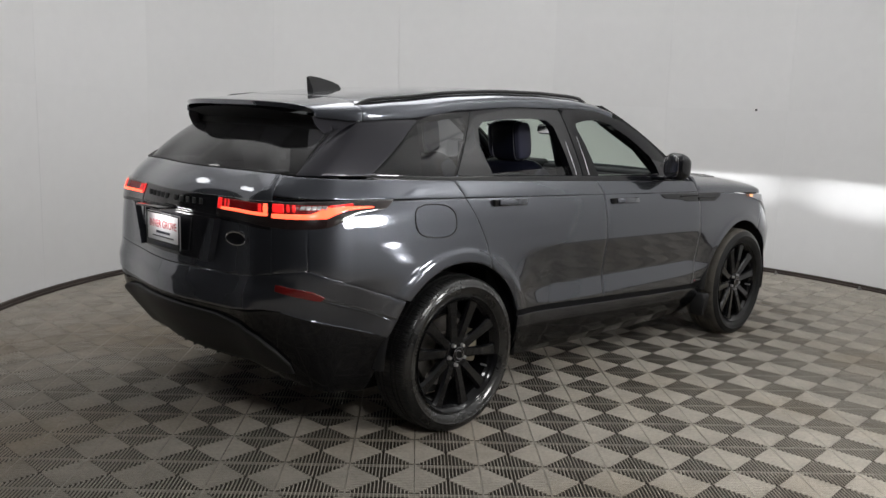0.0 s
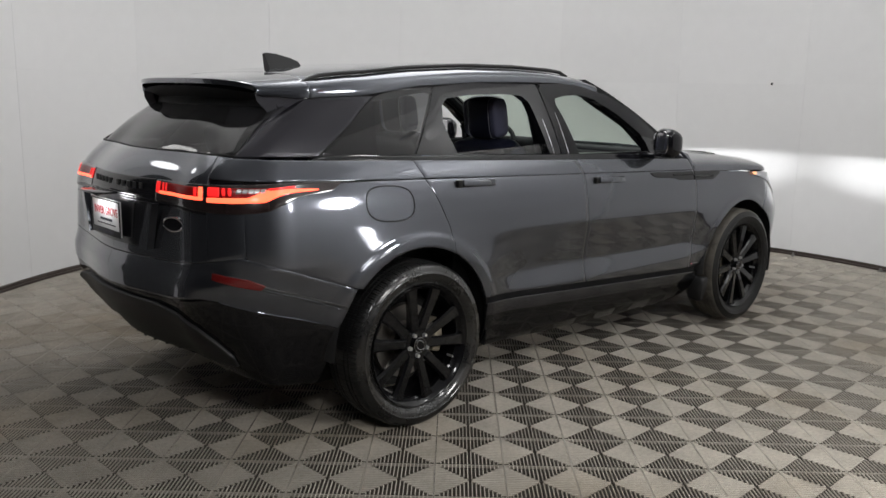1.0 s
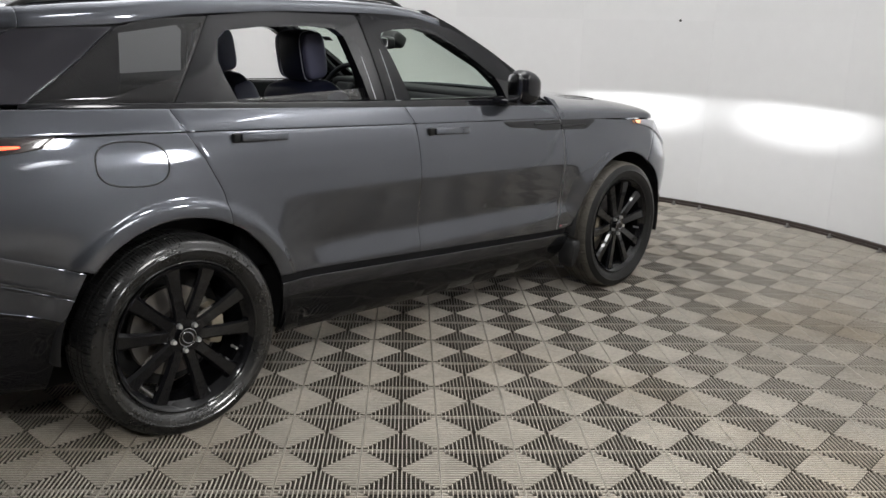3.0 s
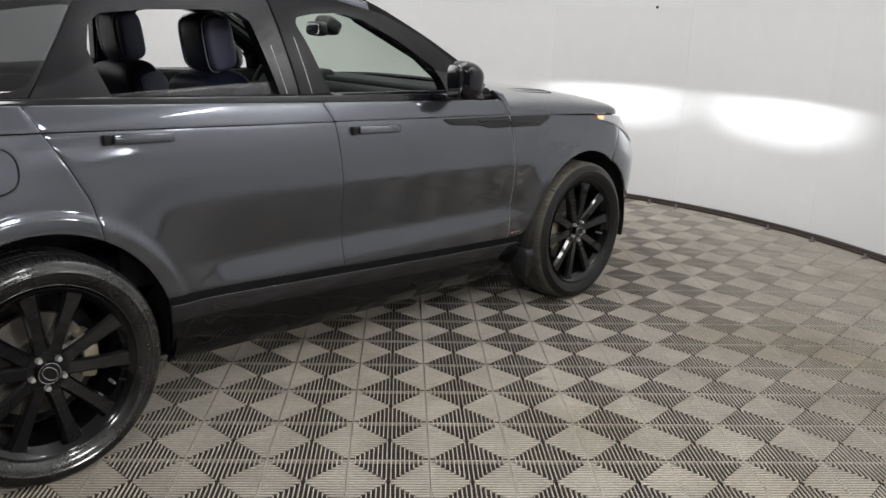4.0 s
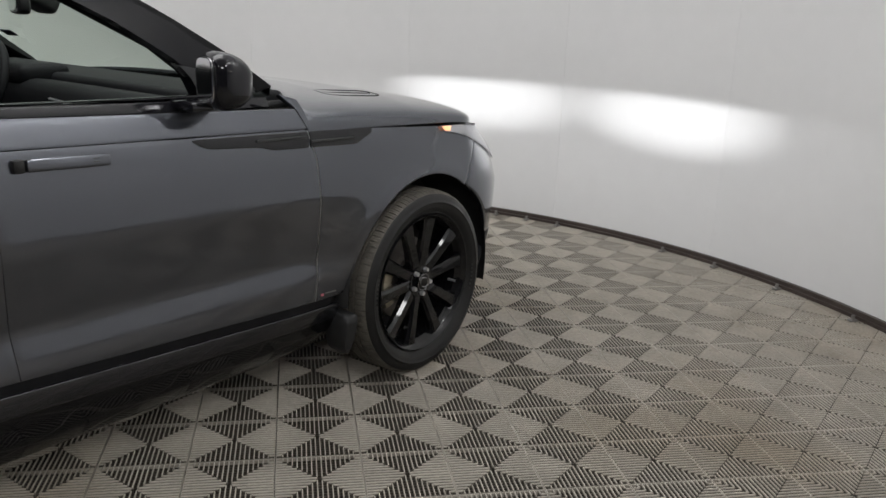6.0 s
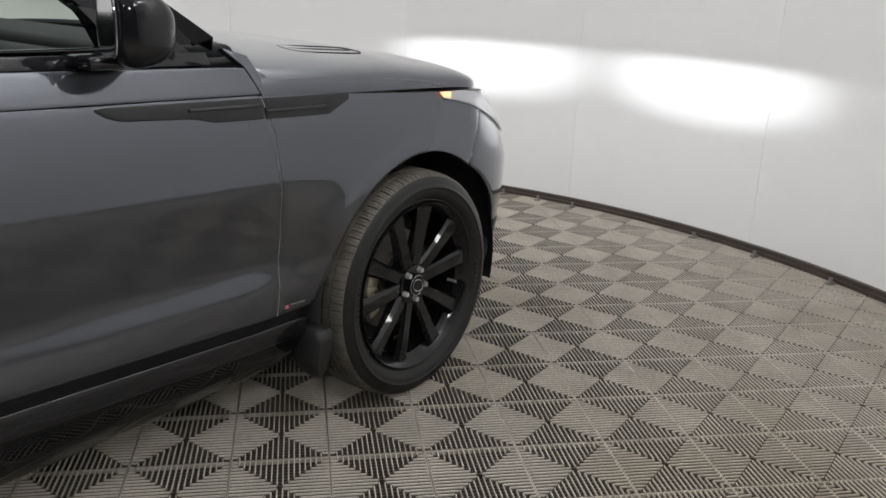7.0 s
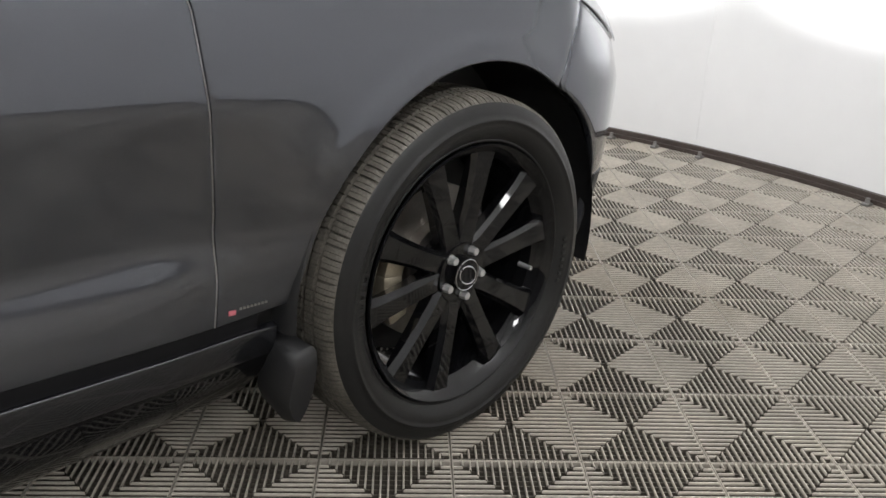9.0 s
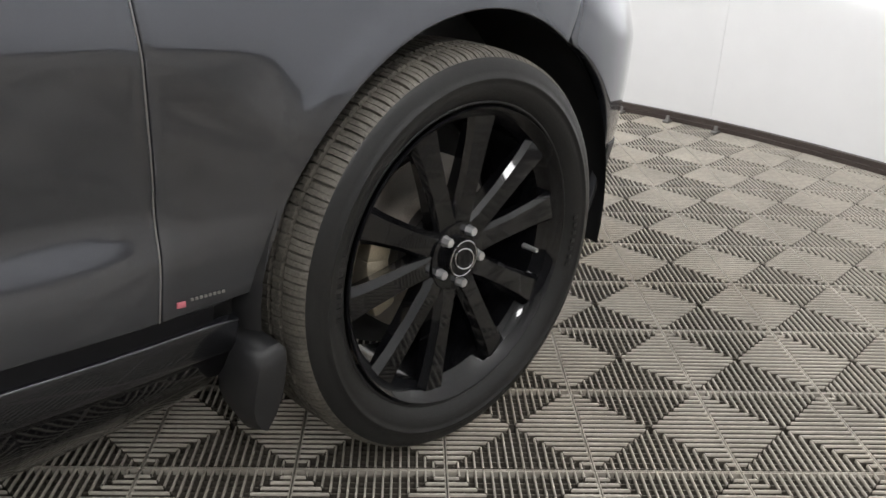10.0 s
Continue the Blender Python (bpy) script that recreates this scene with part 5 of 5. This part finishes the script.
# small badge on the wing
for sd in (-1,):
    b = bmesh.new()
    p = wrap(np.array([2.306, 0.450]))
    box(b, (p[0], p[1] - 0.002, p[2]), (0.014, 0.003, 0.009), 0.001, pose(0, 0, 0, 0, 6, 0))
    part("wing_badge", b, material("red_badge", (0.50, 0.14, 0.17), 0.3, vary=0.02), car)
    b = bmesh.new()
    p = wrap(np.array([2.350, 0.452]))
    for k in range(8):
        box(b, (p[0] - 0.026 + 0.0072 * k, p[1] - 0.002, p[2] - 0.0004 * k), (0.0048, 0.0022, 0.0046), 0.0006, pose(0, 0, 0, 0, 3, 0))
    part("wing_badge_bar", b, STEEL, car, "small grey raised marks")

# door mirrors
for side in (-1, 1):
    b = bmesh.new()
    vs = box(b, (0, 0, 0), (0.135, 0.165, 0.180), 0.058, seg=5)
    for v in vs:
        k = (v.co.x + 0.085) / 0.17
        v.co.y *= 1 - 0.18 * k
        v.co.z *= 1 - 0.42 * k * k
        v.co.z -= 0.01 * k
    mt = pose(1.845, side * 0.945, 1.232, 0, 0, side * 14)
    for v in b.verts:
        v.co = mt @ v.co
    mirror = part("door_mirror", b, GLOSS_BLACK, sides[side]["front_door"], "gloss black door mirror", 50)
    b = bmesh.new()
    box(b, (1.80, side * 0.845, 1.155), (0.11, 0.15, 0.028), 0.010, pose(0, 0, 0, 0, 0, 0))
    part("mirror_foot", b, GLOSS_BLACK, mirror)
    b = bmesh.new()
    pillow(b, (0, 0, 0), (0.008, 0.120, 0.130), None, 0.55)
    for v in b.verts:
        v.co = mt @ (v.co + Vector((-0.064, 0, 0)))
    part("mirror_glass", b, CHROME, mirror)
    b = bmesh.new()
    sail = [(1.870, 1.162), (1.845, 1.225), (1.815, 1.262), (1.99, 1.232), (2.09, 1.155)]
    o = [b.verts.new(tuple(flipped(cabin(np.array(p)), side) + np.array([0, side * 0.004, 0]))) for p in sail]
    i = [b.verts.new(tuple(flipped(cabin(np.array(p)), side) - np.array([0, side * 0.03, 0]))) for p in sail]
    b.faces.new(o)
    b.faces.new(i)
    for k in range(len(sail)):
        b.faces.new((o[k], o[(k + 1) % len(sail)], i[(k + 1) % len(sail)], i[k]))
    part("mirror_sail", b, GLOSS_BLACK, mirror)

# headlamps: dark housing, white light, amber turn light; the beams
for side in (-1, 1):
    hl = coons([(2.975, 0.976), (3.06, 0.962), (3.13, 0.944), (3.28, 0.880), (3.45, 0.795)], [(3.45, 0.795), (3.45, 0.905)], [(2.93, 1.002), (3.10, 0.997), (3.30, 0.965), (3.45, 0.905)], [(2.975, 0.976), (2.93, 1.002)], 26, 6)
    head = skin("headlamp", flipped(lift(wrap(hl), 0.010), side), CLEAR, car, "slim clear headlamp, lit", 0.004)
    head.visible_shadow = False
    amb = coons([(2.972, 0.984), (3.005, 0.980)], [(3.005, 0.980), (3.012, 0.994)], [(2.958, 0.998), (3.012, 0.994)], [(2.972, 0.984), (2.958, 0.998)], 10, 3)
    skin("turn_light", flipped(lift(wrap(amb), 0.0125), side), LED_AMBER, head, "glowing amber turn light", 0.004)
    drl = coons([(2.985, 0.979), (3.06, 0.967), (3.13, 0.949), (3.28, 0.886), (3.44, 0.804)], [(3.44, 0.804), (3.44, 0.905)], [(2.965, 0.998), (3.10, 0.993), (3.30, 0.961), (3.44, 0.905)], [(2.985, 0.979), (2.965, 0.998)], 18, 4)
    skin("headlamp_housing", flipped(lift(wrap(drl), 0.0055), side), LAMP_WHITE, head, "bright white lamp reflector", 0.004)
    d = bpy.data.lights.new("headlamp_beam", "SPOT")
    d.energy, d.spot_size, d.spot_blend, d.shadow_soft_size, d.color = 80, radians(50), 1.0, 0.0006, (0.97, 0.98, 1.0)
    lo = new("headlamp_beam", d)
    eye = (3.605, side * 0.52, 0.895)
    lo.matrix_world = CAR @ look(eye, (5.4, side * 0.62 + (-0.26 if side < 0 else 0.0), 0.845)) @ Matrix.Diagonal((1.08, 0.34, 1, 1))
    # the wide, weak part of the low beam under the same cut-off
    d = bpy.data.lights.new("headlamp_spread", "SPOT")
    d.energy, d.spot_size, d.spot_blend, d.shadow_soft_size, d.color = 8, radians(112), 1.0, 0.0006, (0.95, 0.97, 1.0)
    lo = new("headlamp_spread", d)
    lo.matrix_world = CAR @ look(eye, (5.4, side * 0.52 - 0.35, 0.80)) @ Matrix.Diagonal((1.2, 0.62, 1, 1))
    b = bmesh.new()
    box(b, (eye[0] + 0.03, eye[1], eye[2] + 0.0152), (0.002, 0.11, 0.028))
    box(b, (eye[0] + 0.012, eye[1], eye[2] + 0.0295), (0.036, 0.11, 0.002))
    part("beam_hood", b, SATIN_BLACK, head)

# bonnet vents and rear edge
for side in (-1, 1):
    b = bmesh.new()
    def bonnet_z(x, y):
        ze = float(swage(x)) - 0.001
        zm = float(np.interp(x, [2.2, 2.5, 2.8, 3.1], [1.168, 1.160, 1.140, 1.098]))
        h = -float(wrap(np.array([x, ze]))[1])
        s = (abs(y) / h) ** (1 / 0.75)
        return ze + (zm - ze) * (1 - s * s) ** 0.33
    pts = []
    for q in np.linspace(0, 2 * math.pi, 49)[:-1]:
        x = 2.660 + 0.150 * math.copysign(abs(math.cos(q)) ** 0.45, math.cos(q))
        y = side * (0.650 + 0.052 * math.copysign(abs(math.sin(q)) ** 0.5, math.sin(q)))
        pts.append((x, y, bonnet_z(x, abs(y)) + 0.001))
    tube(b, pts, 0.0013, 6, True)
    tube(b, [(x, side * 0.650, bonnet_z(x, 0.650) + 0.001) for x in np.linspace(2.53, 2.79, 10)], 0.0011, 6)
    part("bonnet_vent", b, SATIN_BLACK, bonnet)
b = bmesh.new()
box(b, (2.27, 0, 1.115), (0.26, 1.42, 0.03), 0.012)
part("scuttle", b, SATIN_BLACK, car, "black scuttle panel")

# ---- cabin ----
b = bmesh.new()
box(b, (0.75, 0, 0.42), (2.7, 1.50, 0.06), 0.02)
part("cabin_floor", b, INTERIOR, car)
b = bmesh.new()
g = roof_rows(np.linspace(-0.40, 1.40, 24), 17) * np.array([1, 0.985, 1]) - np.array([0, 0, 0.035])
sheet(b, g, 0)
part("headlining", b, HEADLINER, car)
for side in (-1, 1):
    b = bmesh.new()
    for x0, x1 in ((0.30, 1.08), (1.16, 2.05)):
        box(b, ((x0 + x1) / 2, side * 0.765, 0.86), (x1 - x0, 0.06, 0.62), 0.02)
    part("door_lining", b, INTERIOR, car)
    lin = coons([(-0.46, 1.20), (-0.12, 1.20)], [(-0.12, 1.20), (-0.05, 1.49)], [(-0.20, 1.47), (-0.05, 1.49)], [(-0.46, 1.20), (-0.20, 1.47)], 10, 8)
    skin("quarter_lining", flipped(cabin(lin, 0.05), side), INTERIOR, car, "dark trim beside the rear seat", depth=0.02)
    b = bmesh.new()
    tube(b, [(1.07, side * 0.69, 1.15), (1.03, side * 0.60, 1.53)], 0.05, 12)
    part("inner_pillar", b, INTERIOR, car)
    b = bmesh.new()
    tube(b, [(2.06, side * 0.70, 1.13), (1.80, side * 0.665, 1.33), (1.50, side * 0.60, 1.49)], 0.03, 8)
    part("inner_front_pillar", b, INTERIOR, car)


def front_seat(y):
    b = bmesh.new()
    box(b, (1.20, y, 0.64), (0.52, 0.50, 0.20), 0.06, pose(0, 0, 0, 0, -6, 0), 4)
    seat = part("front_seat", b, LEATHER, car, "navy leather front seat with lighter bolsters", 50)
    b = bmesh.new()
    pillow(b, (0.985, y, 0.93), (0.19, 0.48, 0.66), pose(0, 0, 0, 0, -14, 0), 0.38)
    part("backrest", b, LEATHER, seat, "", 50)
    b = bmesh.new()
    for sx in (-1, 1):
        pillow(b, (1.0, y + sx * 0.19, 0.96), (0.175, 0.10, 0.52), pose(0, 0, 0, 0, -14, 0))
    part("bolster", b, LEATHER_LIGHT, seat, "", 50)
    b = bmesh.new()
    pillow(b, (0.915, y, 1.365), (0.125, 0.215, 0.225), pose(0, 0, 0, 0, -9, 0))
    hr = part("headrest", b, LEATHER, seat, "navy leather headrest with pale piping", 50)
    b = bmesh.new()
    for sx in (-1, 1):
        pillow(b, (0.918, y + sx * 0.096, 1.365), (0.112, 0.060, 0.205), pose(0, 0, 0, 0, -9, 0))
    part("headrest_side", b, LEATHER_LIGHT, seat, "", 50)
    for sx in (-1, 1):
        for yy, ra, rb in ((0.082, 0.060, 0.110), (0.114, 0.049, 0.094)):
            b = bmesh.new()
            pm = pose(0.917, y + sx * yy, 1.365, 0, -9, 0)
            tube(b, [pm @ Vector((ra * math.copysign(abs(math.cos(q)) ** 0.5, math.cos(q)), 0, rb * math.copysign(abs(math.sin(q)) ** 0.5, math.sin(q)))) for q in np.linspace(0, 2 * math.pi, 41)[:-1]], 0.0022, 6, True)
            part("piping", b, PIPING, seat)
        b = bmesh.new()
        cyl(b, (0.935, y + sx * 0.06, 1.25), 0.007, 0.007, 0.10, n=10)
        part("headrest_post", b, CHROME, seat)


front_seat(-0.375)
front_seat(0.375)
b = bmesh.new()
box(b, (0.14, 0, 0.60), (0.52, 1.30, 0.18), 0.06, None, 4)
box(b, (-0.13, 0, 0.90), (0.18, 1.30, 0.56), 0.07, pose(0, 0, 0, 0, -20, 0), 4)
bench = part("rear_seat", b, LEATHER, car, "navy leather rear bench", 50)
for y in (-0.42, 0, 0.42):
    b = bmesh.new()
    pillow(b, (-0.245, y, 1.235), (0.11, 0.25, 0.15), pose(0, 0, 0, 0, -12, 0))
    part("headrest", b, LEATHER, bench, "", 50)
b = bmesh.new()
box(b, (2.02, 0, 1.01), (0.42, 1.44, 0.25), 0.06, pose(0, 0, 0, 0, 6, 0), 4)
box(b, (2.12, 0, 1.135), (0.36, 1.40, 0.06), 0.025, pose(0, 0, 0, 0, 2, 0), 4)
dash = part("dashboard", b, INTERIOR, car, "dark soft dashboard", 50)
b = bmesh.new()
box(b, (1.93, 0.38, 1.155), (0.20, 0.40, 0.09), 0.035, None, 4)
part("instrument_hood", b, INTERIOR, dash, "", 50)
b = bmesh.new()
box(b, (1.802, -0.36, 1.085), (0.012, 0.62, 0.008), 0.003, pose(0, 0, 0, 3, 0, 0))
box(b, (1.806, -0.36, 1.055), (0.012, 0.60, 0.004), 0.001)
for k in range(4):
    box(b, (1.803, -0.55 + 0.028 * k, 1.07), (0.014, 0.004, 0.018), 0.001)
part("dash_trim", b, SILVER, dash)
b = bmesh.new()
wm = pose(1.755, 0.38, 1.105, 0, -66, 0)
pts = [wm @ Vector((0.185 * math.cos(q), 0.185 * math.sin(q), 0)) for q in np.linspace(0, 2 * math.pi, 49)[:-1]]
tube(b, pts, 0.016, 10, True)
for v in box(b, (0, 0, -0.01), (0.16, 0.14, 0.05), 0.02):
    v.co = wm @ v.co
tube(b, [wm @ Vector((0, -0.18, 0)), wm @ Vector((0, 0.18, 0))], 0.013, 8)
tube(b, [wm @ Vector((0, 0, -0.02)), wm @ Vector((0, 0, -0.25))], 0.03, 10)
part("steering_wheel", b, INTERIOR, car, "dark leather steering wheel", 50)
b = bmesh.new()
pillow(b, (1.755, 0.0, 1.415), (0.045, 0.25, 0.07), pose(0, 0, 0, 0, 0, -20), 0.45)
pillow(b, (1.825, 0.0, 1.432), (0.10, 0.13, 0.075), pose(0, 0, 0, 0, 28, 0), 0.45)
tube(b, [(1.76, 0, 1.43), (1.82, 0, 1.455)], 0.012, 8)
inside = part("inside_mirror", b, SATIN_BLACK, car, "black inside mirror")
b = bmesh.new()
pillow(b, (1.735, 0.007, 1.415), (0.006, 0.225, 0.055), pose(0, 0, 0, 0, 0, -20), 0.45)
part("mirror_glass", b, CHROME, inside)
# small stickers at the screen's upper corner
for x, y, z in ((1.778, 0.540, 1.423), (2.003, 0.588, 1.295)):
    b = bmesh.new()
    box(b, (x, y, z), (0.003, 0.060, 0.042), 0, pose(0, 0, 0, 0, -60, 12))
    part("screen_sticker", b, DARK_INK, car, "small dark sticker")

# ---- floor tiles: ribbed plastic, last in the file ----
def tile_mesh():
    v, f, flanks = [], [], []

    def bar(x0, x1, y0, y1, z0, z1):
        k = len(v)
        for z in (z0, z1):
            v.extend([(x0, y0, z), (x1, y0, z), (x1, y1, z), (x0, y1, z)])
        f.extend([(k + 4, k + 5, k + 6, k + 7), (k, k + 1, k + 5, k + 4), (k + 1, k + 2, k + 6, k + 5), (k + 2, k + 3, k + 7, k + 6), (k + 3, k, k + 4, k + 7)])

    n, p = 18, TILE
    pitch = p / n
    # a rib's cross-section: a rounded, paler crown on straight flanks coloured dark
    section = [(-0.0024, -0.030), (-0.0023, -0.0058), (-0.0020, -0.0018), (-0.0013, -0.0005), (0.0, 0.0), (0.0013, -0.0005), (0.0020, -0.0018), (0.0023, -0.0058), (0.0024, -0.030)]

    def quarter(rot):
        k0 = len(v)
        for i in range(n):
            x = (i + 0.5) * pitch - p / 2
            reach = p / 2 - abs(x) - 0.002
            if reach < 0.006:
                continue
            sg = 1 if x > 0 else -1
            k = len(v)
            for dx, z in section:
                v.append((x + dx, -p / 2 + 0.0035, z))
                v.append((x + dx, -p / 2 + reach - sg * dx, z))
            for a in range(len(section) - 1):
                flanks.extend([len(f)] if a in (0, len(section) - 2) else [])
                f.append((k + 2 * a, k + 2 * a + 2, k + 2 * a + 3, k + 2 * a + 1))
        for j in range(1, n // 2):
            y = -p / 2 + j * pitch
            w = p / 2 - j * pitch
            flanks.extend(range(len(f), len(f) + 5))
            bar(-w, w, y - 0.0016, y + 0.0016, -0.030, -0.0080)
        c, s = [(1, 0), (0, 1), (-1, 0), (0, -1)][rot]
        for k in range(k0, len(v)):
            x, y, z = v[k]
            v[k] = (c * x - s * y, s * x + c * y, z)
    for rot in range(4):
        quarter(rot)
    e = p / 2 - 0.0013
    for x0, x1, y0, y1 in ((-e, e, -e, -e + 0.0020), (-e, e, e - 0.0020, e), (-e, -e + 0.0020, -e + 0.0020, e - 0.0020), (e - 0.0020, e, -e + 0.0020, e - 0.0020)):
        bar(x0, x1, y0, y1, -0.030, -0.0026)
    me = bpy.data.meshes.new("floor_tile")
    me.from_pydata(v, [], f)
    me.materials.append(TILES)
    me.materials.append(TILE_SHADE)
    # second slot carries the painted shade of flanks and webs
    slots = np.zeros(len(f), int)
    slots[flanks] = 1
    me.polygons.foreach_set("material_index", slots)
    me.polygons.foreach_set("use_smooth", [True] * len(me.polygons))
    me.set_sharp_from_angle(angle=radians(50))
    return me, v, f, slots


tile, tv, tf, slots = tile_mesh()
cells = []
for i in range(-15, 15):
    for j in range(-23, 23):
        x, y = (i + 0.5) * TILE, (j + 0.5) * TILE
        dx, dy = x - RC[0], y - RC[1]
        inside = abs(dx) < RR + 0.1 if dy < 0 else math.hypot(dx, dy) < RR + 0.12
        if inside and y > ROOM_BACK - 0.1:
            cells.append((x, y))
# the stretch beside the car, where the camera passes, as single tiles
near = sorted(cells, key=lambda c: math.hypot((c[0] - 1.55) * 1.0, (c[1] - 1.7) * 0.8))[:290]
for x, y in near:
    ob = new("floor_tile", tile)
    ob.location = (x, y, 0)
    ob.parent = floor
rest = [c for c in cells if c not in set(near)]
base_v, base_f = np.array(tv), np.array(tf)
V = (base_v[None] + np.array([(x, y, 0) for x, y in rest])[:, None]).reshape(-1, 3)
F = (base_f[None] + (np.arange(len(rest)) * len(tv))[:, None, None]).reshape(-1, 4)
me = bpy.data.meshes.new("floor_tiling")
me.from_pydata(V.tolist(), [], F.tolist())
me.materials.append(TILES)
me.materials.append(TILE_SHADE)
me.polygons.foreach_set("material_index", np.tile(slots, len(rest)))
me.polygons.foreach_set("use_smooth", [True] * len(me.polygons))
me.set_sharp_from_angle(angle=radians(50))
ob = new("floor_tiling", me)
ob.parent = floor
tagged(ob, kind="stuff")
